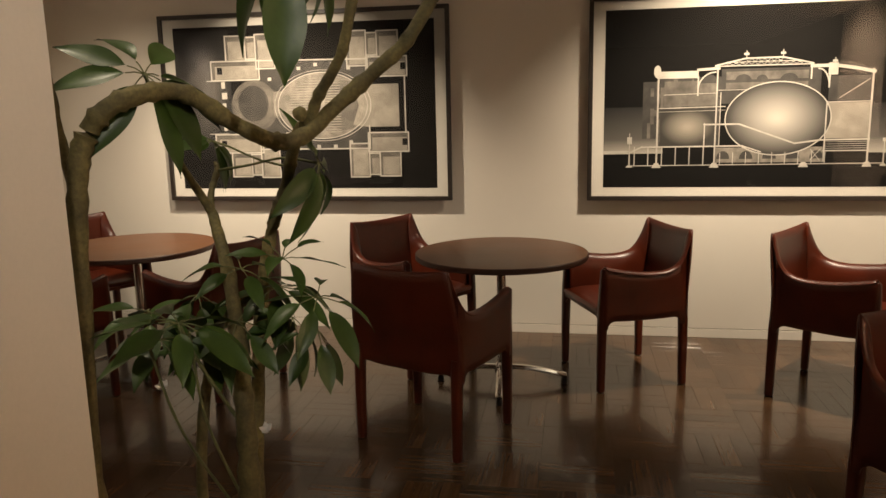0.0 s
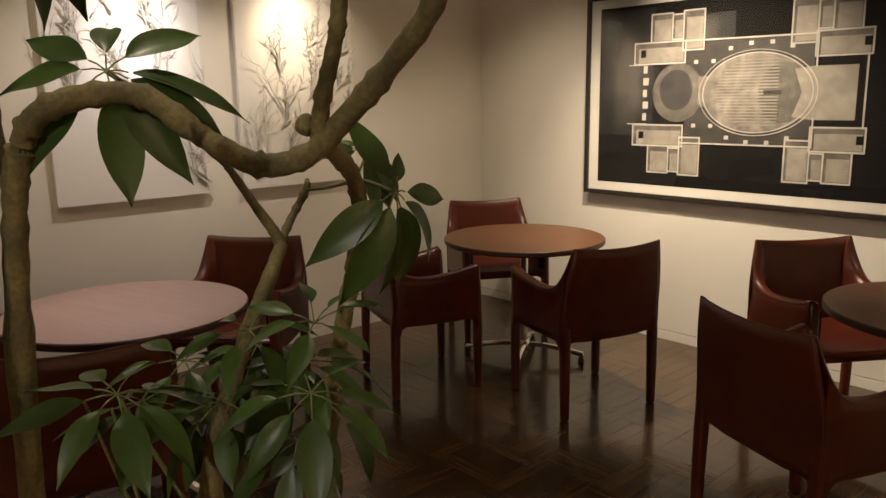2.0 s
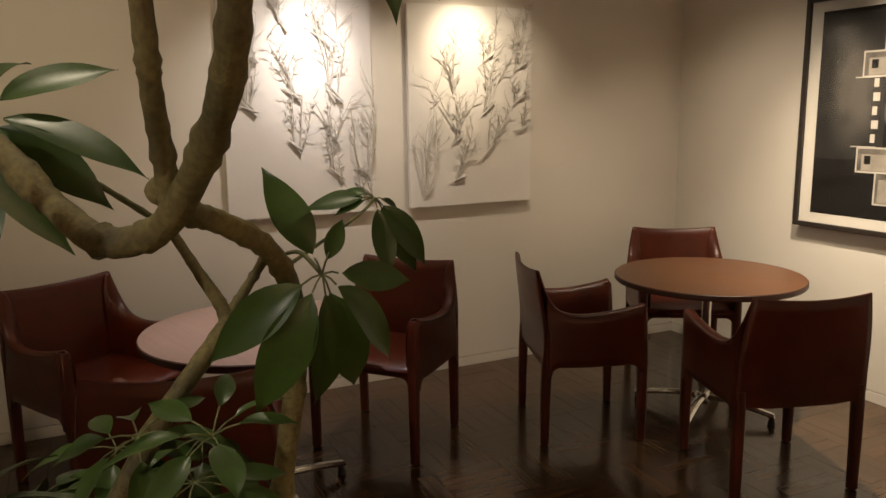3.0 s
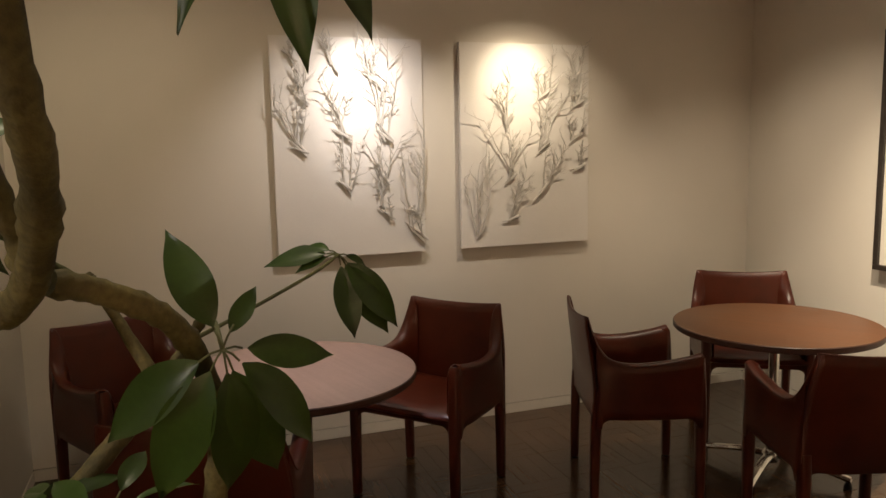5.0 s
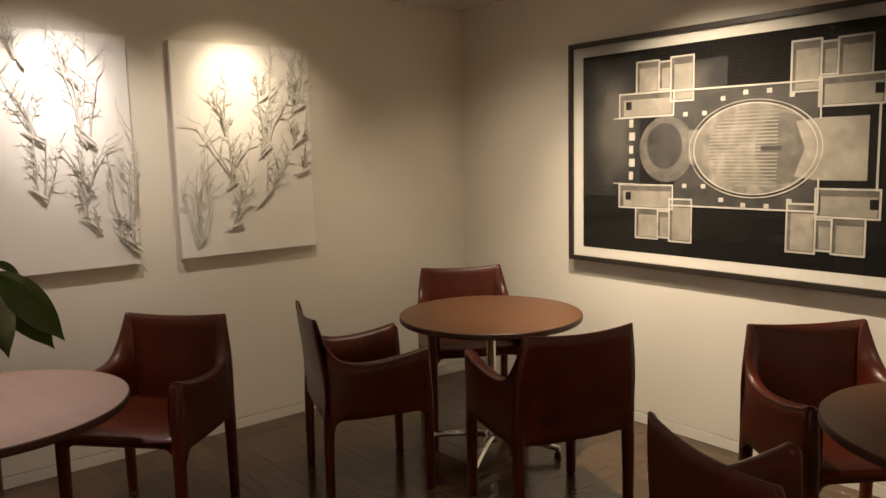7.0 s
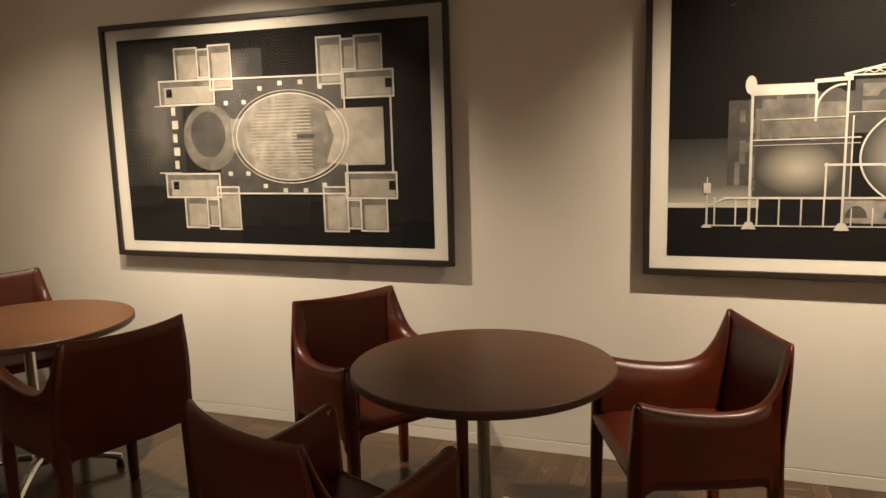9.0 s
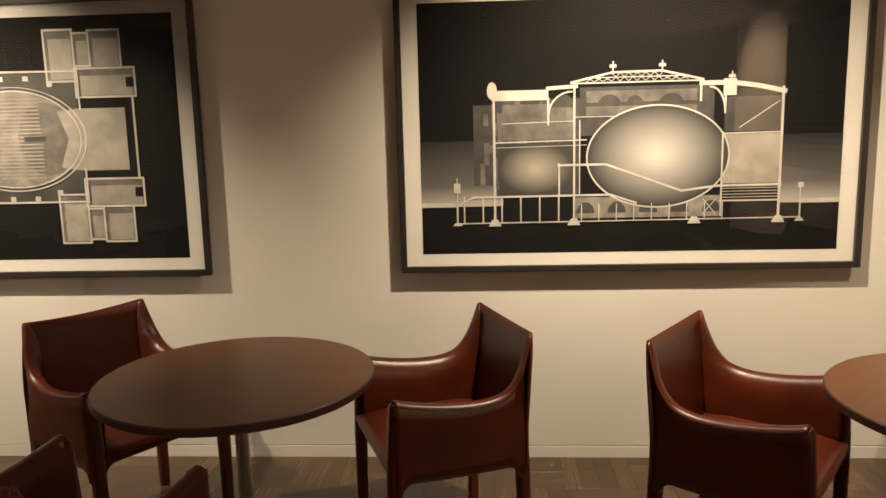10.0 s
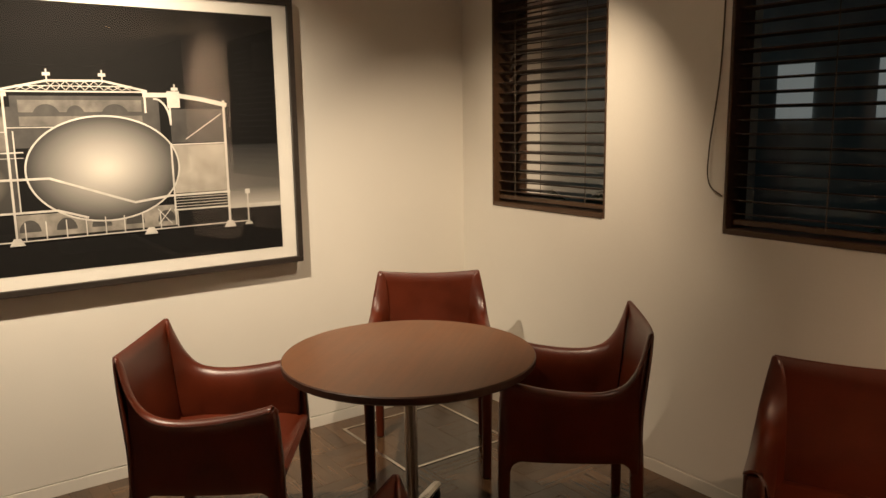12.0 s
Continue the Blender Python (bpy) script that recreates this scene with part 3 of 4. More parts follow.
    for x, d in spans(-LEG_X, LEG_X):
        low = hem(d) + 0.012
        rows.append([(x, 0.250, low), (x, 0.254, (low + 0.44) / 2), (x, 0.252, 0.438)])
    part("apron", shell(bmesh.new(), rows, 0.010), M_LEATHER, c, smooth=60)
    seam = [(u * 0.238, -0.250 - 0.020 * (1 - u * u) - 0.004, 0.829 - 0.016 * (1 - u * u)) for u in np.linspace(-1, 1, 13)]
    part("seam", tube(bmesh.new(), seam, 0.0022, 6), M_SEAM, c, "raised stitched seam", smooth=0)
    for s in (-1, 1):
        seam = [(s * chair_wide(z), chair_back(z) - 0.006, z) for z in np.linspace(0.42, 0.822, 14)]
        part("seam", tube(bmesh.new(), seam, 0.0022, 6), M_SEAM, c, "raised stitched seam", smooth=0)
    return c


CHAIRS = [
    # x, y, turn, label
    (-0.394, 2.979, -22.1, "dark russet leather armchair drawn up to the middle table"),
    (-0.705, 3.994, -124.7, "russet leather armchair beneath the floor-plan print"),
    (0.512, 3.890, 111.8, "russet leather armchair turned sideways to the middle table"),
    (1.539, 3.711, -124.3, "russet leather armchair beneath the section print"),
    (2.602, 3.975, 144.2, "brightly lit russet leather armchair in the window corner"),
    (2.667, 3.136, 49.6, "russet leather armchair with its back to the windows"),
    (2.700, 2.085, 118.8, "red-brown leather armchair standing by the window wall"),
    (1.437, 2.100, -142.6, "russet leather armchair turned away from the tables"),
    (-1.686, 3.493, 72.2, "dark russet leather armchair facing the corner table"),
    (-2.814, 4.035, -120.2, "russet leather armchair tucked into the room corner"),
    (-2.482, 3.069, -19.6, "russet leather armchair seen beside the corner table"),
    (-2.764, 2.186, -138.5, "russet leather armchair below the white relief panels"),
    (-2.967, 0.933, -60.7, "russet leather armchair beside the partition wall"),
    (-1.905, 1.190, 74.4, "dark russet leather armchair behind the plant"),
]
first = armchair()
for i, (x, y, turn, label) in enumerate(CHAIRS):
    m = pose(x, y, 0, 0, 0, turn)
    if i == 0:
        first.matrix_basis = m
        tagged(first, label)
    else:
        tagged(copy_thing(first, m), label)


# ---- framed architectural prints ----
class Sheet:
    """Flat printed shapes on a picture, in fractions of its printed area."""

    def __init__(self, parent, w, h):
        self.parent, self.w, self.h, self.level = parent, w, h, 0

    def at(self, u, v, y):
        return ((u - 0.5) * self.w, y, (v - 0.5) * self.h)

    def put(self, polys, mat, name):
        self.level += 1
        y = -0.0002 * self.level
        bm = bmesh.new()
        for k, poly in enumerate(polys):
            bm.faces.new([bm.verts.new(self.at(u, v, y - 0.000012 * k)) for u, v in poly])
        ob = new(name, mesh_of(name, bm, mat))
        ob.parent = self.parent
        for p in ob.data.polygons:
            if p.normal.y > 0:
                p.flip()
        return ob

    def line(self, pts, wid, closed=False):
        """Ribbon quads along a polyline; wid in metres."""
        q = [Vector((u * self.w, v * self.h)) for u, v in pts]
        n, left, right = len(q), [], []
        for i, p in enumerate(q):
            before = q[i - 1] if i or closed else None
            after = q[(i + 1) % n] if i < n - 1 or closed else None
            d0 = (p - before).normalized() if before is not None else None
            d1 = (after - p).normalized() if after is not None else None
            d = ((d0 or d1) + (d1 or d0)).normalized()
            o = Vector((-d.y, d.x)) * 0.85 * wid / 2 / max(0.5, d.dot(d1 or d0))
            end = Vector((0, 0)) if d0 and d1 else (d * wid / 2 if d1 is None else d * -wid / 2)
            left.append(p + o + end)
            right.append(p - o + end)
        out = []
        for i in range(n if closed else n - 1):
            j = (i + 1) % n
            out.append([(e.x / self.w, e.y / self.h) for e in (left[i], right[i], right[j], left[j])])
        return out


def rect(u0, v0, u1, v1):
    return [(u0, v0), (u1, v0), (u1, v1), (u0, v1)]


def ellipse(cu, cv, ru, rv, n=48, a0=0, a1=360):
    return [(cu + ru * math.cos(radians(a)), cv + rv * math.sin(radians(a))) for a in np.linspace(a0, a1, n, endpoint=(a1 - a0) < 360)]


def framed_print(name, x0, x1, z0, z1, label):
    w, h = x1 - x0, z1 - z0
    p = empty(name, label, "framed print", "architectural prints", pose((x0 + x1) / 2, BACK - 0.038, (z0 + z1) / 2))
    fw, fd = 0.026, 0.022
    for lo, hi in (
        ((-w / 2, -fd, h / 2 - fw), (w / 2, 0.004, h / 2)),
        ((-w / 2, -fd, -h / 2), (w / 2, 0.004, -h / 2 + fw)),
        ((-w / 2, -fd, -h / 2 + fw), (-w / 2 + fw, 0.004, h / 2 - fw)),
        ((w / 2 - fw, -fd, -h / 2 + fw), (w / 2, 0.004, h / 2 - fw)),
    ):
        part("frame_rail", box(lo, hi, 0.002), M_FRAME, p, "black wooden frame")
    part("backing", box((-w / 2 + 0.06, 0.004, -h / 2 + 0.06), (w / 2 - 0.06, 0.038, h / 2 - 0.06)), M_FRAME, p)
    part("mat_board", box((-w / 2 + fw, -0.002, -h / 2 + fw), (w / 2 - fw, 0.003, h / 2 - fw)), M_MAT, p, "cream paper border")
    iw, ih = w - 2 * 0.097, h - 2 * 0.080
    img = part("print_area", box((-iw / 2, -0.003, -ih / 2), (iw / 2, -0.001, ih / 2)), M_PRINT, p, "black printed ground")
    drawing = new("drawing")
    drawing.parent = p
    drawing.location = (0, -0.0034, 0)
    gx, gz = w / 2 - fw, h / 2 - fw
    pane = part("glass", sheet((-gx, -0.013, -gz), (gx, -0.013, -gz), (gx, -0.013, gz), (-gx, -0.013, gz)), M_GLASS, p)
    pane.visible_shadow = False
    return p, Sheet(drawing, iw, ih)


# floor plan of a palace with an egg-shaped hall
plan, s = framed_print("plan_print", -2.50, -0.545, 0.885, 2.105, "white-on-black floor plan print in a black frame")


def wing(mu, mv):
    """One corner pavilion, mirrored about the middle."""
    rooms = [rect(0.145, 0.675, 0.335, 0.79) if mu > 0 else rect(0.176, 0.675, 0.327, 0.79), rect(0.207, 0.79, 0.285, 0.94), rect(0.325, 0.74, 0.398, 0.945), rect(0.285, 0.80, 0.325, 0.93)]
    return [[(u if mu > 0 else 1.073 - u, v if mv > 0 else 1.015 - v) for u, v in r] for r in rooms]


fills, inks, dark = [], [], []
for mu in (1, -1):
    for mv in (1, -1):
        w4 = wing(mu, mv)
        fills += w4
        for r in w4:
            inks += s.line(r, 0.0105, True)
        sq = [(q[0], q[1]) for q in w4[0]]
        cu, cv = sum(q[0] for q in sq) / 4, sum(q[1] for q in sq) / 4
        dark.append(rect(cu - mu * 0.062 - 0.01, cv - 0.02, cu - mu * 0.062 + 0.01, cv + 0.02))
s.put([rect(0.0, 0.28, 0.22, 0.98)], M_CLOUD, "printed_cloud")
s.put([rect(0.33, 0.70, 0.50, 0.92)], M_CLOUD, "printed_cloud")
s.put([rect(0.34, 0.25, 0.745, 0.785)], M_INK3, "printed_hall")
s.put(fills, M_INK2, "printed_rooms")
inner = []
for r in fills:
    (u0, v0), (u1, v1) = (min(q[0] for q in r), min(q[1] for q in r)), (max(q[0] for q in r), max(q[1] for q in r))
    du, dv = 0.007 + 0.04 * (u1 - u0), 0.010 + 0.03 * (v1 - v0)
    inner.append(rect(u0 + du, v0 + dv * 0.5, u1 - du * 0.5, v1 - dv * 2.2))
s.put(inner, M_ROOM, "printed_room_floors")
s.put(dark, M_PRINT, "printed_shafts")
s.put([ellipse(0.31, 0.515, 0.092, 0.158)], M_INK2, "printed_foyer")
s.put([ellipse(0.305, 0.53, 0.060, 0.110)], M_INK3, "printed_stair")
s.put([rect(0.385, 0.44, 0.42, 0.60)], M_INK1, "printed_link")
s.put([ellipse(0.575, 0.508, 0.172, 0.198)], M_INK1, "printed_auditorium")
s.put([ellipse(0.66, 0.508, 0.075, 0.15)], M_INK2, "printed_pit")
seats = []
for k in range(22):
    v = 0.345 + k * 0.0155
    reach = math.sqrt(max(0, 1 - ((v - 0.508) / 0.20) ** 2))
    seats.append(rect(0.645 - 0.20 * reach, v, 0.645, v + 0.006))
s.put(seats, M_ROOM, "printed_seat_rows")
s.put([rect(0.60, 0.50, 0.655, 0.52)], M_INK3, "printed_aisle")
s.put([[(0.690, 0.62), (0.715, 0.508), (0.690, 0.39), (0.745, 0.375), (0.865, 0.375), (0.865, 0.63), (0.745, 0.63)]], M_ROOM, "printed_stage")
inks += s.line(ellipse(0.575, 0.508, 0.172, 0.200), 0.006, True) + s.line(ellipse(0.575, 0.508, 0.185, 0.214, 40, -125, 55), 0.006) + s.line(ellipse(0.575, 0.508, 0.185, 0.214, 40, 55, 235), 0.0035)
inks += s.line([(0.335, 0.788), (0.75, 0.780)], 0.010) + s.line([(0.325, 0.245), (0.75, 0.245)], 0.010)
inks += s.line([(0.888, 0.34), (0.888, 0.67)], 0.011) + s.line([(0.752, 0.63), (0.752, 0.78)], 0.010) + s.line([(0.752, 0.245), (0.752, 0.38)], 0.010)
inks += s.line([(0.125, 0.345), (0.20, 0.345)], 0.007) + s.line([(0.125, 0.672), (0.20, 0.672)], 0.007)
for k in range(5):
    v = 0.385 + k * 0.065
    inks += [rect(0.182, v - 0.02, 0.197 + 0.006 * (k % 2), v + 0.02)]
for u, v in ((0.49, 0.735), (0.555, 0.755), (0.62, 0.755), (0.68, 0.73), (0.375, 0.675), (0.435, 0.675)):
    for vv in (v, 1.015 - v):
        inks.append(rect(u - 0.007, vv - 0.010, u + 0.007, vv + 0.010))
s.put(inks, M_INK0, "printed_walls")

# cross-section of the same palace with the egg hung inside
section, s = framed_print("section_print", 0.31, 2.265, 0.885, 2.105, "white-on-black building section print in a black frame")
s.put([rect(0.0, 0.195, 0.20, 0.46), rect(0.86, 0.19, 1.0, 0.46)], M_HAZE, "printed_horizon_haze")
s.put([rect(0.0, 0.193, 0.085, 0.212), rect(0.905, 0.188, 1.0, 0.206)], M_INK0, "printed_ground_line")
s.put([rect(0.185, 0.235, 0.385, 0.62), rect(0.725, 0.475, 0.855, 0.61), rect(0.385, 0.47, 0.70, 0.66), rect(0.13, 0.28, 0.18, 0.60)], M_INK3, "printed_interiors")
random.seed(21)
patches = []
for k in range(34):
    u, v = random.uniform(0.14, 0.36), random.uniform(0.25, 0.58)
    patches.append(rect(u, v, u + random.uniform(0.004, 0.014), v + random.uniform(0.02, 0.09)))
s.put(patches, M_INK2, "printed_columns")
s.put([rect(0.20, 0.46, 0.37, 0.60), rect(0.40, 0.55, 0.66, 0.585), rect(0.40, 0.60, 0.66, 0.645)], M_INK2, "printed_galleries")
s.put([ellipse(0.455, 0.585, 0.028, 0.045, 20, 0, 180), ellipse(0.375 + 0.14, 0.585, 0.02, 0.04, 20, 0, 180), ellipse(0.60, 0.585, 0.03, 0.045, 20, 0, 180), ellipse(0.345, 0.585, 0.028, 0.05, 20, 0, 180)], M_INK3, "printed_arches")
s.put([rect(0.725, 0.27, 0.855, 0.465)], M_ROOM, "printed_fly_tower")
s.put([rect(0.19, 0.24, 0.368, 0.445)], M_GLOWTONE, "printed_glow")
s.put([rect(0.375, 0.14, 0.72, 0.225)], M_INK1, "printed_cellar")
s.put([ellipse(0.40 + 0.075 * k, 0.16, 0.022, 0.045, 16, 0, 180) for k in range(5)], M_INK3, "printed_vaults")
s.put([ellipse(0.570, 0.383, 0.166, 0.200, 64)], M_EGG, "printed_egg")
inks = s.line(ellipse(0.570, 0.383, 0.168, 0.202, 64), 0.008, True)
# roofs, cornice and lantern
inks += [rect(0.175, 0.615, 0.31, 0.655), rect(0.72, 0.615, 0.75, 0.68)]
inks += s.line([(0.31, 0.66), (0.375, 0.665)], 0.018) + s.line([(0.67, 0.665), (0.74, 0.665), (0.80, 0.650), (0.86, 0.628)], 0.022)
inks += s.line([(0.365, 0.680), (0.461, 0.715), (0.577, 0.717), (0.672, 0.680)], 0.010) + s.line([(0.365, 0.676), (0.672, 0.676)], 0.007)
inks += s.line([(0.40, 0.696), (0.64, 0.696)], 0.004)
for k in range(12):
    u = 0.40 + 0.02 * k
    inks += s.line([(u, 0.682), (u + 0.018, 0.712 if 0.45 < u < 0.58 else 0.698)], 0.003) + s.line([(u + 0.018, 0.682), (u, 0.712 if 0.45 < u < 0.58 else 0.698)], 0.003)
for u, v in ((0.462, 0.715), (0.577, 0.715), (0.739, 0.665)):
    inks += s.line([(u, v), (u, v + 0.040)], 0.006) + [rect(u - 0.008, v + 0.018, u + 0.008, v + 0.030)]
inks += [ellipse(0.176, 0.655, 0.012, 0.035, 16)]
# walls, floors and the raked stalls
for u, v0, v1, wd in ((0.18, 0.13, 0.64, 0.012), (0.372, 0.13, 0.66, 0.010), (0.385, 0.235, 0.53, 0.006), (0.722, 0.145, 0.47, 0.009), (0.858, 0.135, 0.64, 0.013), (0.336, 0.235, 0.36, 0.008), (0.31, 0.52, 0.62, 0.010), (0.725, 0.56, 0.64, 0.010), (0.668, 0.60, 0.68, 0.010)):
    inks += s.line([(u, v0), (u, v1)], wd)
inks += s.line(ellipse(0.365, 0.55, 0.055, 0.095, 14, 90, 180), 0.009) + s.line(ellipse(0.69, 0.55, 0.035, 0.10, 14, 0, 90), 0.009)
inks += s.line([(0.335, 0.356), (0.448, 0.356), (0.628, 0.245), (0.71, 0.262), (0.86, 0.264)], 0.011)
inks += s.line([(0.128, 0.232), (0.46, 0.234), (0.52, 0.20)], 0.010) + s.line([(0.72, 0.202), (0.86, 0.202)], 0.008)
inks += s.line([(0.185, 0.45), (0.40, 0.455)], 0.006) + s.line([(0.185, 0.43), (0.40, 0.435)], 0.003) + s.line([(0.20, 0.525), (0.37, 0.53)], 0.004) + s.line([(0.372, 0.545), (0.47, 0.545)], 0.004)
inks += s.line([(0.725, 0.468), (0.858, 0.47)], 0.006) + s.line([(0.76, 0.49), (0.85, 0.59)], 0.004) + s.line([(0.68, 0.21), (0.71, 0.15)], 0.004) + s.line([(0.71, 0.21), (0.68, 0.15)], 0.004)
for k in range(4):
    inks += s.line([(0.725, 0.215 + 0.012 * k), (0.858, 0.216 + 0.012 * k)], 0.003)
inks += s.line([(0.088, 0.125), (0.91, 0.132)], 0.006)
inks += s.line([(0.088, 0.125), (0.088, 0.20), (0.128, 0.232)], 0.009) + s.line([(0.908, 0.13), (0.908, 0.255)], 0.008) + [rect(0.080, 0.25, 0.096, 0.29), rect(0.902, 0.25, 0.915, 0.27)]
inks += s.line([(0.088, 0.20), (0.088, 0.31)], 0.005)
for k in range(6):
    u = 0.105 + 0.046 * k
    inks += s.line([(u, 0.128), (u, 0.232)], 0.007)
for k in range(9):
    u = 0.39 + 0.042 * k
    inks += s.line([(u, 0.130), (u, 0.195)], 0.005)
for u in (0.18, 0.372, 0.66, 0.858):
    inks.append([(u - 0.016, 0.112), (u + 0.016, 0.112), (u + 0.007, 0.140), (u - 0.007, 0.140)])
for u in (0.088, 0.908):
    inks.append([(u - 0.012, 0.116), (u + 0.012, 0.116), (u + 0.006, 0.128), (u - 0.006, 0.128)])
s.put(inks, M_INK0, "printed_structure")


# ---- white twig reliefs ----
def twig_cluster(bm, y, z, height, lean, seed, width, slant):
    """A broken branch end with forked twigs rising from it."""
    rng = random.Random(seed)
    a = slant * rng.uniform(0.55, 1.05)
    d = Vector((0.10, math.cos(a), -math.sin(a))).normalized() * rng.uniform(0.040, 0.062)
    c = Vector((0.011, y, z))
    for k in range(rng.randint(2, 3)):
        e = Vector((0, rng.uniform(-0.5, 0.5) * d.z, rng.uniform(-0.5, 0.5) * d.y))
        f = d + e
        o = c + Vector((rng.uniform(-0.003, 0.004), rng.uniform(-0.014, 0.014), rng.uniform(-0.016, 0.016)))
        r = rng.uniform(0.0055, 0.0095)
        tube(bm, [o - f * 1.1, o - f * 0.4 + e * 0.12, o + f * 0.3 - e * 0.1, o + f * rng.uniform(0.7, 1.0)], [r * 0.25, r * 0.75, r * 1.1, r * 0.55], 7)

    def twig(p, ang, length, radius, depth):
        pts, n = [p.copy()], 5 + 2 * (depth == 0)
        for i in range(n):
            ang = ang * 0.96 + rng.uniform(-0.17, 0.17)
            st = length / n
            p = p + Vector((rng.uniform(-0.002, 0.008), math.sin(ang) * st, math.cos(ang) * st))
            p.x, p.y = max(0.006, min(0.055, p.x)), max(0.01, min(width - 0.01, p.y))
            pts.append(p.copy())
            if depth < 2 and i > 0 and rng.random() < (0.75 if depth == 0 else 0.45):
                side = rng.choice((-1, 1))
                twig(p.copy(), ang + side * rng.uniform(0.45, 0.95), length * rng.uniform(0.18, 0.38), radius * 0.55, depth + 1)
        tube(bm, pts, [radius * (1 - 0.8 * i / n) for i in range(n + 1)], 6 if depth == 0 else 5)

    for k in range(rng.randint(4, 5)):
        foot = c + d * rng.uniform(-0.9, 0.9) + Vector((0, 0, rng.uniform(0.0, 0.01)))
        twig(foot, rng.uniform(-0.40, 0.40) + 0.2 * lean, height * rng.uniform(0.55, 1.25), rng.uniform(0.0044, 0.0074), 0)


def relief(y0, y1, z0, z1, clusters, slant, label):
    r = empty("twig_relief", label, "relief panel", "white twig reliefs", pose(LEFT + 0.022, y0, z0))
    w, h = y1 - y0, z1 - z0
    part("panel", box((-0.012, 0, 0), (0.016, w, h), 0.002), M_CANVAS, r, "flat white panel")
    part("batten", box((-0.022, 0.08, 0.1), (-0.012, w - 0.08, h - 0.1)), M_CANVAS, r)
    for k, (u, v, hh, lean) in enumerate(clusters):
        bm = bmesh.new()
        twig_cluster(bm, u * w, v * h, hh * h, lean, 31 * k + int(y0 * 10), w, slant)
        o = part("twig", bm, M_TWIG, r, "white painted twigs", smooth=50)
        o.location = (0.016, 0, 0)


relief(1.612, 2.405, 1.0, 2.125, [
    (0.17, 0.74, 0.17, -0.6), (0.16, 0.51, 0.24, -0.4), (0.40, 0.86, 0.13, -0.8), (0.45, 0.56, 0.26, -0.3), (0.46, 0.33, 0.22, 0.3), (0.72, 0.56, 0.34, -0.2),
    (0.70, 0.36, 0.20, -0.4), (0.72, 0.20, 0.16, -0.3), (0.66, 0.80, 0.15, -0.3), (0.14, 0.90, 0.08, -0.8), (0.92, 0.20, 0.40, 0.0), (0.93, 0.09, 0.12, 0.2)], 1, "white panel with white painted twigs, brightly spotlit")
relief(2.617, 3.410, 1.0, 2.12, [
    (0.13, 0.08, 0.46, 0.2), (0.38, 0.14, 0.22, 0.3), (0.36, 0.33, 0.26, -0.2), (0.36, 0.62, 0.18, -0.4), (0.62, 0.26, 0.22, 0.6), (0.62, 0.50, 0.26, 0.3),
    (0.64, 0.76, 0.16, 0.4), (0.90, 0.84, 0.12, 0.3), (0.90, 0.38, 0.10, 0.6), (0.90, 0.54, 0.14, 0.4), (0.90, 0.70, 0.22, 0.3)], -1, "white panel with white painted twigs under a warm spotlight")


# ---- floor hatch under the window table ----
hatch = empty("floor_hatch", "square floor hatch edged with thin pale metal", "floor hatch", m=pose(2.71, 4.19, 0.0), kind="structure")
for lo, hi in (((-0.30, -0.30, 0.0), (0.30, -0.285, 0.003)), ((-0.30, 0.285, 0.0), (0.30, 0.30, 0.003)), ((-0.30, -0.285, 0.0), (-0.285, 0.285, 0.003)), ((0.285, -0.285, 0.0), (0.30, 0.285, 0.003))):
    part("metal_edging", box(lo, hi), M_CHROME, hatch)


# ---- the plant ----
tree = empty("umbrella_plant", "tall umbrella plant with bent bare stems and glossy leaves", "plant", m=pose(-0.42, 0.93, 0.0))
BASE = Vector((-0.42, 0.93, 0.0))
random.seed(11)


def stem(name, ctrl, mat=None, sides=14, rough=0.070, label=""):
    """Control points are x, y, z, radius in room metres."""
    pts = curve_points(ctrl, 9)
    rng = random.Random(len(ctrl) * 7 + int(abs(ctrl[0][0]) * 1000))
    pos, rad = [], []
    for i, p in enumerate(pts):
        k = 1 + rough * (noise.noise(Vector(p[:3]) * 30) + rng.uniform(-1, 1))
        if rng.random() < 0.15:
            k *= 1 + rough * 3.0
        pos.append(Vector(p[:3]) - BASE)
        rad.append(max(0.001, p[3] * k * 0.84))
    return part(name, tube(bmesh.new(), pos, rad, sides), mat or M_BARK, tree, label, smooth=60)


stem("trunk", [(-0.46, 0.80, 0.36, 0.022), (-0.505, 0.74, 0.80, 0.020), (-0.505, 0.738, 1.09, 0.019), (-0.495, 0.752, 1.35, 0.018), (-0.478, 0.765, 1.445, 0.0175), (-0.434, 0.790, 1.495, 0.0175), (-0.380, 0.870, 1.508, 0.0165), (-0.318, 0.921, 1.458, 0.016), (-0.262, 0.962, 1.425, 0.0165), (-0.225, 1.005, 1.435, 0.017), (-0.185, 1.030, 1.475, 0.016), (-0.110, 1.048, 1.540, 0.015), (-0.042, 1.050, 1.602, 0.014), (0.03, 1.05, 1.74, 0.013), (0.06, 1.06, 1.95, 0.011)])
stem("branch", [(-0.222, 1.020, 1.450, 0.013), (-0.205, 1.015, 1.495, 0.0115), (-0.165, 1.006, 1.551, 0.0108), (-0.143, 1.002, 1.605, 0.0105), (-0.10, 0.99, 1.80, 0.010), (-0.09, 0.98, 2.0, 0.008)])
stem("trunk", [(-0.40, 1.04, 0.36, 0.019), (-0.40, 1.10, 0.80, 0.017), (-0.385, 1.14, 1.10, 0.0155), (-0.363, 1.158, 1.24, 0.0145), (-0.325, 1.15, 1.33, 0.014), (-0.296, 1.12, 1.395, 0.014), (-0.265, 1.07, 1.432, 0.014), (-0.235, 1.03, 1.45, 0.014)])
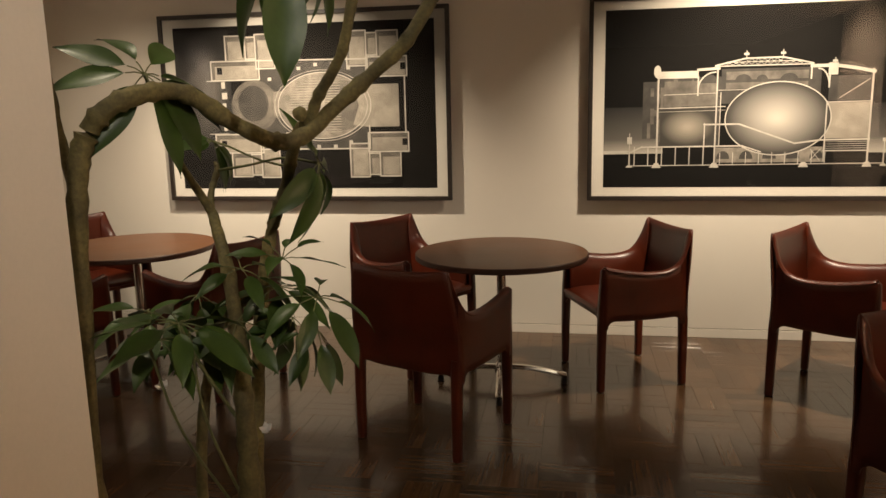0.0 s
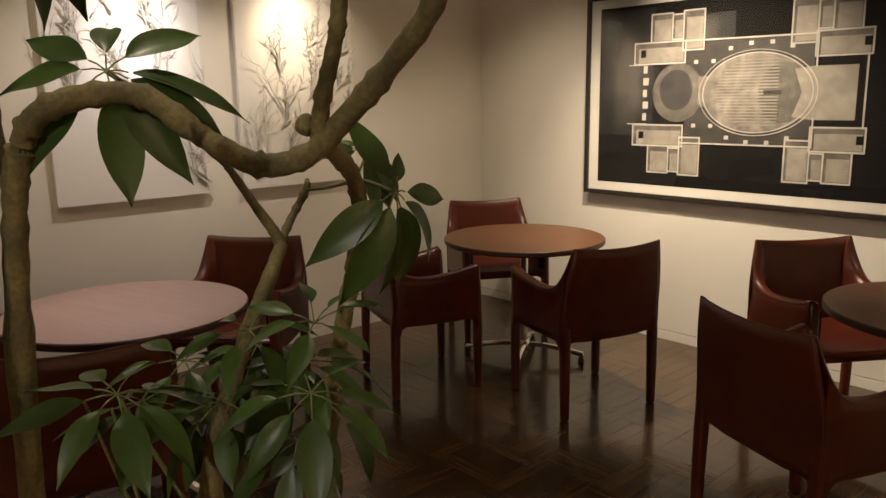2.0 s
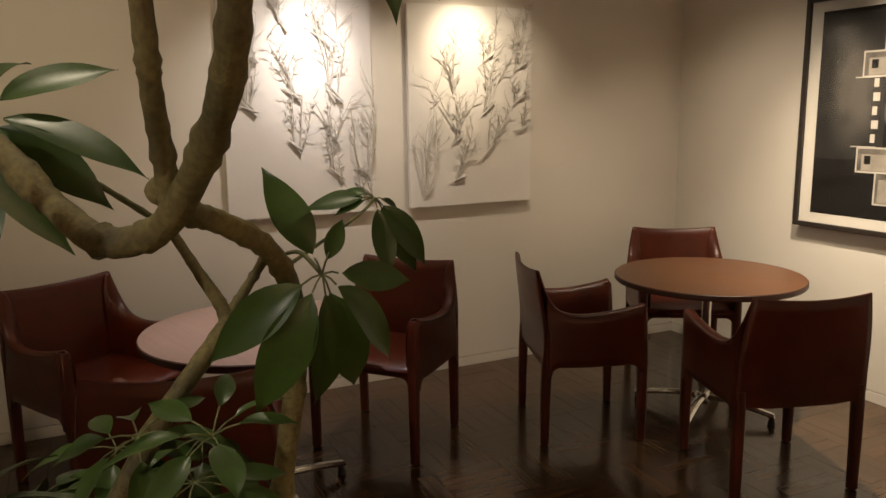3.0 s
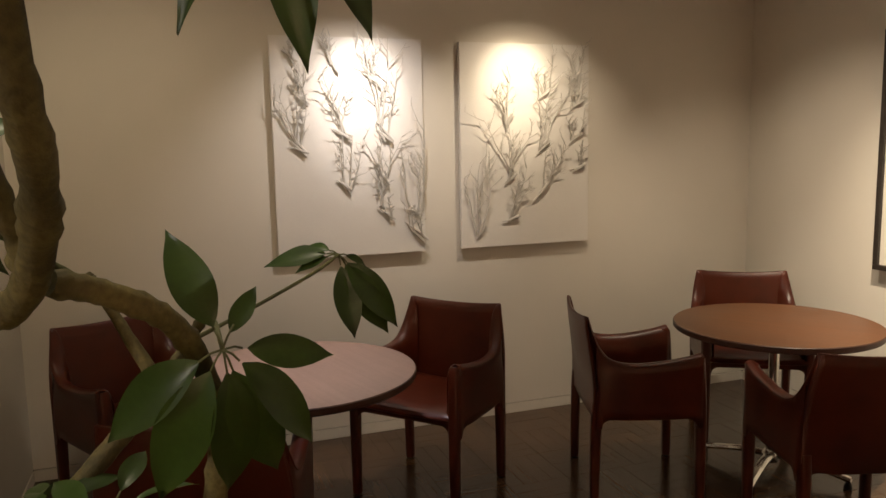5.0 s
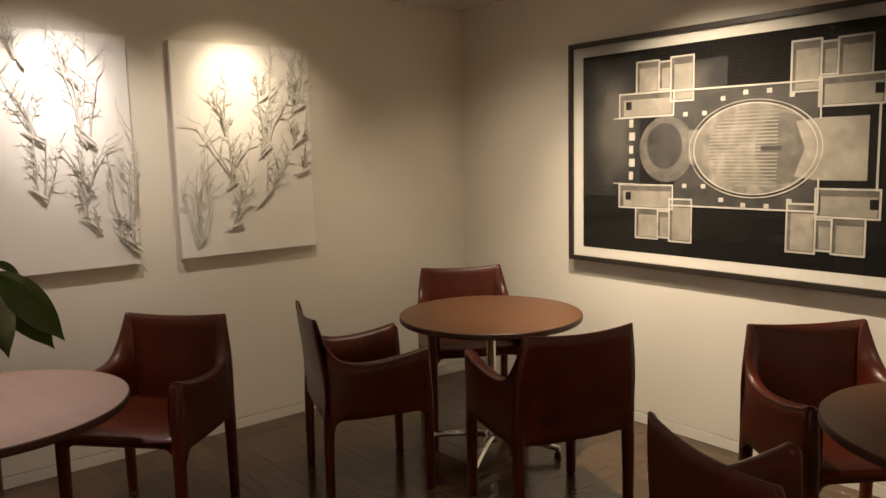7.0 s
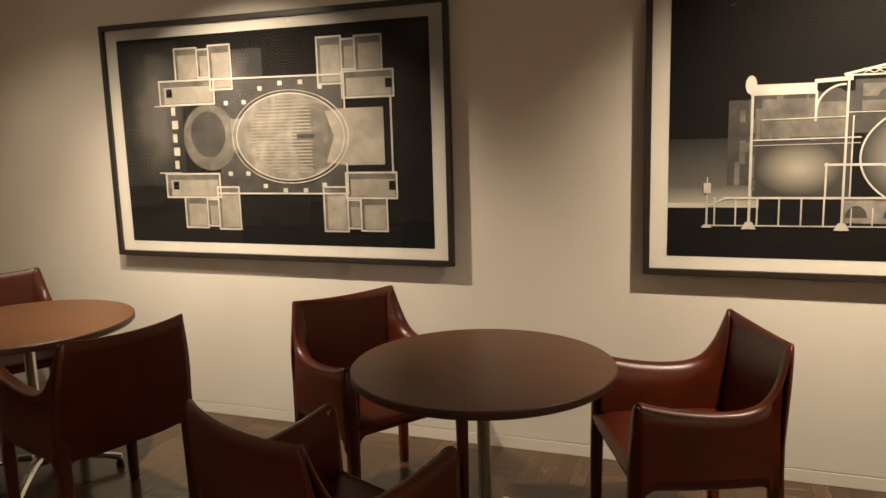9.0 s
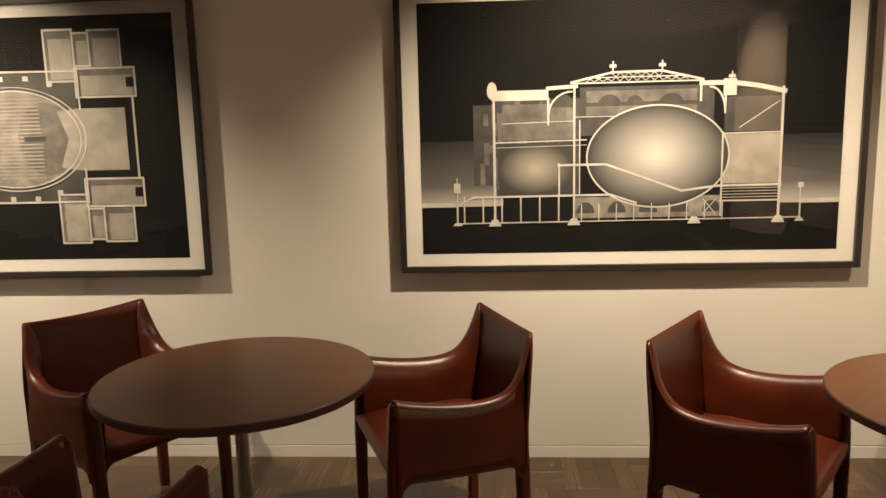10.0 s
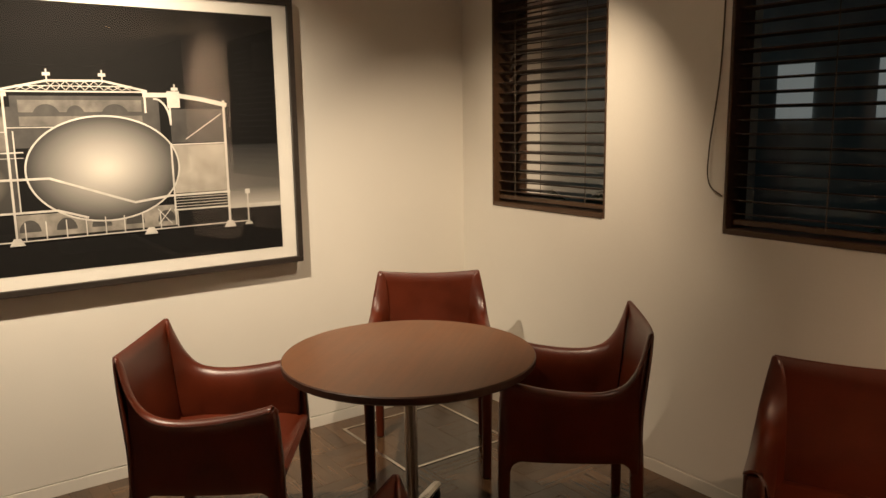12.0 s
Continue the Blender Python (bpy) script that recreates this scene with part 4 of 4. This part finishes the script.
stem("trunk", [(-0.36, 0.90, 0.36, 0.022), (-0.32, 0.885, 0.80, 0.020), (-0.325, 0.90, 1.014, 0.0185), (-0.375, 0.985, 1.17, 0.0155), (-0.44, 1.075, 1.262, 0.0125), (-0.459, 1.096, 1.29, 0.0115), (-0.478, 1.07, 1.345, 0.0080), (-0.494, 1.039, 1.404, 0.0070), (-0.498, 1.030, 1.418, 0.0055)])
stem("branch", [(-0.455, 1.092, 1.283, 0.0085), (-0.470, 1.125, 1.32, 0.0075), (-0.468, 1.153, 1.362, 0.0065), (-0.475, 1.160, 1.378, 0.004)])
stem("trunk", [(-0.46, 0.98, 0.36, 0.015), (-0.47, 1.0, 0.8, 0.013), (-0.43, 1.02, 1.05, 0.011), (-0.36, 1.03, 1.14, 0.007)])
stem("twig", [(-0.468, 1.153, 1.362, 0.0035), (-0.40, 1.155, 1.372, 0.003), (-0.33, 1.16, 1.385, 0.003), (-0.259, 1.163, 1.374, 0.003)], M_TWIGBARK, 8, 0.05)
stem("twig", [(-0.31, 1.13, 1.37, 0.003), (-0.40, 1.20, 1.38, 0.0026), (-0.50, 1.29, 1.40, 0.0026), (-0.562, 1.334, 1.412, 0.003)], M_TWIGBARK, 8, 0.05)
stem("twig", [(-0.490, 1.040, 1.402, 0.0050), (-0.462, 0.950, 1.472, 0.0040), (-0.430, 0.857, 1.537, 0.0038)], M_TWIGBARK, 8, 0.05)
stem("twig", [(-0.33, 0.89, 0.95, 0.004), (-0.37, 0.85, 1.06, 0.0035), (-0.386, 0.816, 1.146, 0.0035)], M_TWIGBARK, 8, 0.05)
stem("twig", [(-0.13, 1.0, 1.72, 0.004), (-0.19, 1.10, 1.76, 0.0035), (-0.285, 1.232, 1.790, 0.0035)], M_TWIGBARK, 8, 0.05)
stem("branch", [(-0.500, 0.757, 1.36, 0.010), (-0.512, 0.75, 1.45, 0.009), (-0.520, 0.745, 1.60, 0.008), (-0.515, 0.73, 1.95, 0.006)])
stem("twig", [(-0.515, 0.73, 1.90, 0.004), (-0.35, 0.68, 1.84, 0.0035), (-0.20, 0.65, 1.74, 0.003), (-0.120, 0.670, 1.680, 0.003)], M_TWIGBARK, 8, 0.05)
stem("twig", [(-0.36, 0.93, 0.75, 0.003), (-0.41, 0.84, 0.95, 0.0028), (-0.43, 0.79, 1.13, 0.0025)], M_TWIGBARK, 8, 0.05)
stem("twig", [(-0.34, 0.90, 0.80, 0.003), (-0.36, 0.83, 0.98, 0.0028), (-0.36, 0.80, 1.14, 0.0025)], M_TWIGBARK, 8, 0.05)
knob = bmesh.new()
bmesh.ops.create_icosphere(knob, subdivisions=3, radius=0.013, matrix=Matrix.Translation(Vector((-0.236, 1.012, 1.470)) - BASE))
for v in knob.verts:
    v.co += v.normal * 0.003 * noise.noise(v.co * 120)
part("knot", knob, M_BARK, tree, "cut branch stub", smooth=60)


def leaf_mesh(bend, fold, wave, width=0.21):
    """A unit leaflet along +x with a short stalk at its foot."""
    bm = bmesh.new()
    n, rows = 12, []
    for i in range(n + 1):
        t = i / n
        wdt = width * (math.sin(math.pi * t ** 0.86) ** 0.95) * (1 - 0.15 * t) + 0.003
        if t > 0.80:
            wdt *= (1 - t) / 0.20 * 0.45 + 0.55 if t < 1 else 0.3
        z0 = -bend * t * t
        row = []
        for j in (-1, -0.55, 0, 0.55, 1):
            row.append(bm.verts.new((t * (1 - 0.12 * bend), j * wdt, z0 + fold * abs(j) * wdt + wave * math.sin(t * 9 + j) * abs(j) * 0.5)))
        rows.append(row)
    for r0, r1 in zip(rows, rows[1:]):
        for j in range(4):
            bm.faces.new((r0[j], r1[j], r1[j + 1], r0[j + 1]))
    me = mesh_of("leaf", bm, M_LEAF)
    me.shade_smooth()
    return me


LEAVES = [leaf_mesh(0.22, 0.25, 0.02, 0.188), leaf_mesh(0.34, 0.32, 0.03, 0.176), leaf_mesh(0.12, 0.18, 0.025, 0.196), leaf_mesh(0.40, 0.30, 0.02, 0.183)]


def rosette(centre, axis, n, size, droop, seed, start=0.0, spread=360.0, stalk=0.035, fan=None):
    """Leaflets that fan out from one point; droop in degrees below the plane across the axis; fan: angle and length of each."""
    rng = random.Random(seed)
    c = Vector(centre) - BASE
    q = Vector(axis).to_track_quat("Z", "X").to_matrix().to_4x4()
    for k in range(len(fan) if fan else n):
        a = radians(start + spread * (k + rng.uniform(-0.18, 0.18)) / n)
        d = droop + rng.uniform(-12, 12)
        if fan:
            a, d = radians(fan[k][0]), droop + rng.uniform(-5, 5)
        dirn = q @ (Matrix.Rotation(a, 4, "Z") @ Vector((math.cos(radians(d)), 0, -math.sin(radians(d)))))
        foot = c + dirn * stalk * rng.uniform(0.8, 1.15)
        st = part("leaf_stalk", tube(bmesh.new(), [c, c + dirn * stalk * 0.5 + Vector((0, 0, 0.002)), foot], 0.0011, 6), M_TWIGBARK, tree, smooth=0)
        # the blade's face turns up, its tip hangs
        x = (dirn + Vector((0, 0, -0.15))).normalized()
        up = (q @ Vector((0, 0, 1)) + Vector((0, 0, 0.4))).normalized()
        y = up.cross(x).normalized()
        z = x.cross(y)
        rot = Matrix((x, y, z)).transposed().to_4x4()
        ln = size * rng.uniform(0.78, 1.08) * (1.02 - 0.28 * dirn.z)
        if fan:
            ln = fan[k][1]
            foot = c + dirn * min(stalk, ln * 0.3)
        lf = new("leaf", rng.choice(LEAVES))
        lf.parent = tree
        lf.matrix_local = Matrix.Translation(foot) @ rot @ Matrix.Rotation(rng.uniform(-0.35, 0.35), 4, "X") @ Matrix.Diagonal((ln, ln, ln, 1))


ROSETTES = [
    ((-0.386, 0.816, 1.146), (0.10, -0.08, 0.98), 9, 0.105, 2, 4),
    ((-0.306, 1.029, 1.155), (0.15, 0.0, 0.95), 9, 0.098, 10, 5),
    ((-0.290, 1.060, 1.090), (0.60, 0.15, 0.6), 7, 0.088, 20, 6),
    ((-0.420, 0.950, 1.060), (0.15, -0.05, 0.98), 7, 0.075, 0, 7),
    ((-0.480, 1.060, 1.130), (0.10, 0.10, 0.95), 8, 0.110, 20, 9),
    ((-0.350, 0.980, 1.200), (0.20, -0.30, 0.90), 6, 0.085, 0, 12),
    ((-0.300, 1.050, 1.205), (0.30, -0.10, 0.92), 7, 0.088, -22, 21),
    ((-0.212, 0.985, 1.150), (0.45, -0.20, 0.86), 8, 0.092, 4, 22),
    ((-0.207, 0.960, 1.098), (0.40, -0.15, 0.88), 7, 0.072, 32, 23),
    ((-0.340, 0.930, 1.118), (0.20, -0.20, 0.95), 7, 0.088, 12, 24),
    ((-0.455, 0.870, 1.100), (0.25, -0.15, 0.94), 8, 0.098, 6, 25),
    ((-0.520, 0.960, 1.120), (0.30, 0.05, 0.93), 7, 0.095, 8, 26),
]
for row in ROSETTES:
    rosette(*row)
rosette((-0.430, 0.857, 1.537), (0.70, -0.38, 0.52), 9, 0.1, 6, 1, fan=[(4, 0.11), (-44, 0.125), (-92, 0.152), (-113, 0.140), (217, 0.138), (190, 0.142), (130, 0.138), (80, 0.12), (50, 0.105)], stalk=0.030)
rosette((-0.120, 0.670, 1.680), (0.30, -0.20, 0.93), 5, 0.1, 58, 10, fan=[(164, 0.150), (-36, 0.122), (80, 0.120), (250, 0.105), (20, 0.09)], stalk=0.030)
rosette((-0.259, 1.163, 1.374), (0.92, 0.0, 0.22), 8, 0.1, 10, 2, fan=[(18, 0.108), (-28, 0.056), (-92, 0.088), (-130, 0.122), (-158, 0.145), (187, 0.142), (148, 0.154), (113, 0.136)], stalk=0.022)
rosette((-0.562, 1.334, 1.412), (0.85, -0.15, 0.38), 7, 0.1, 10, 3, fan=[(80, 0.094), (57, 0.045), (97, 0.05), (191, 0.102), (215, 0.124), (226, 0.120), (265, 0.036)], stalk=0.016)
rosette((-0.285, 1.232, 1.790), (0.80, 0.05, 0.60), 5, 0.1, 14, 8, fan=[(130, 0.132), (182, 0.140), (230, 0.134), (60, 0.09), (300, 0.09)], stalk=0.032)


# a few pale flowers low among the leaves
for i, (x, y, z) in enumerate(((-0.33, 0.99, 1.045), (-0.45, 0.86, 1.02), (-0.30, 0.93, 0.92))):
    bm = bmesh.new()
    for k in range(5):
        a = k * math.tau / 5 + i
        r = [[Vector((math.cos(a) * s * 0.012 - math.sin(a) * w * 0.007 * math.sin(math.pi * min(1, s + 0.1)), math.sin(a) * s * 0.012 + math.cos(a) * w * 0.007 * math.sin(math.pi * min(1, s + 0.1)), 0.008 * s * s)) for w in (-1, 0, 1)] for s in (0.05, 0.4, 0.75, 1.0)]
        shell(bm, r, 0.0008)
    bmesh.ops.transform(bm, matrix=Matrix.Translation(Vector((x, y, z)) - BASE) @ Matrix.Rotation(0.6, 4, "X"), verts=bm.verts)
    part("flower", bm, M_FLOWER, tree, "small white flower", smooth=60)

# its pot
pot = empty("plant_pot", "plain dark round pot holding the plant", "plant pot", m=pose(-0.42, 0.93, 0.0))
bm = bmesh.new()
prof = [(0.15, 0.0), (0.165, 0.01), (0.205, 0.37), (0.212, 0.40), (0.195, 0.40), (0.188, 0.34)]
rings = [[bm.verts.new((r * math.cos(a), r * math.sin(a), z)) for a in np.linspace(0, math.tau, 40, endpoint=False)] for r, z in prof]
for r0, r1 in zip(rings, rings[1:]):
    for k in range(40):
        bm.faces.new((r0[k], r0[(k + 1) % 40], r1[(k + 1) % 40], r1[k]))
bm.faces.new(rings[0])
part("vessel", bm, M_POT, pot, smooth=40)
bm = bmesh.new()
bmesh.ops.create_grid(bm, x_segments=16, y_segments=16, size=0.13)
for v in bm.verts:
    v.co.z = 0.345 + 0.012 * noise.noise(v.co * 25)
part("soil", bm, M_SOIL, pot, smooth=60)


# ---- parquet: basket weave of four strips to a block ----
BLOCK, STRIPS = 0.300, 4
SW = BLOCK / STRIPS


def strip_mesh(name, along_x, mat):
    bm = bmesh.new()
    a, b = (BLOCK / 2 - 0.0003, SW / 2 - 0.0003)
    lo, hi = ((-a, -b, -0.012), (a, b, 0.0)) if along_x else ((-b, -a, -0.012), (b, a, 0.0))
    add_box(bm, lo, hi)
    top = [e for e in bm.edges if all(abs(v.co.z) < 1e-6 for v in e.verts)]
    bmesh.ops.bevel(bm, geom=top, offset=0.0006, segments=1, affect="EDGES")
    return mesh_of(name, bm, mat)


STRIP_X, STRIP_Y = strip_mesh("parquet_strip", True, M_PARQ_X), strip_mesh("parquet_strip", False, M_PARQ_Y)
rng = random.Random(5)
singles, verts, faces, idx = 0, [], [], []
nx = int((RIGHT - LEFT) / BLOCK) + 1
ny = int((BACK + 2.0) / BLOCK) + 1
for i in range(nx):
    for j in range(ny):
        cx, cy = LEFT + (i + 0.5) * BLOCK, BACK - (j + 0.5) * BLOCK
        along = (i + j) % 2 == 0
        near = -1.6 < cx < 1.7 and 2.3 < cy < 4.0
        for k in range(STRIPS):
            o = (k - (STRIPS - 1) / 2) * SW
            x, y = (cx, cy + o) if along else (cx + o, cy)
            dz, tx, ty = rng.uniform(-0.0005, 0.0003), rng.uniform(-0.12, 0.12), rng.uniform(-0.12, 0.12)
            if near and singles < 300:
                ob = new("parquet_strip", STRIP_X if along else STRIP_Y)
                ob.parent = floor
                ob.matrix_local = pose(x, y, dz, tx, ty, 0)
                singles += 1
                continue
            me = STRIP_X if along else STRIP_Y
            m, base = pose(x, y, dz, tx, ty, 0), len(verts)
            verts += [tuple(m @ v.co) for v in me.vertices]
            for p in me.polygons:
                faces.append([base + v for v in p.vertices])
                idx.append(0 if along else 1)
me = bpy.data.meshes.new("parquet_field")
me.from_pydata(verts, [], faces)
me.materials.append(M_PARQ_X)
me.materials.append(M_PARQ_Y)
me.polygons.foreach_set("material_index", idx)
field = new("parquet_field", me)
field.parent = floor
tagged(field, kind="stuff")
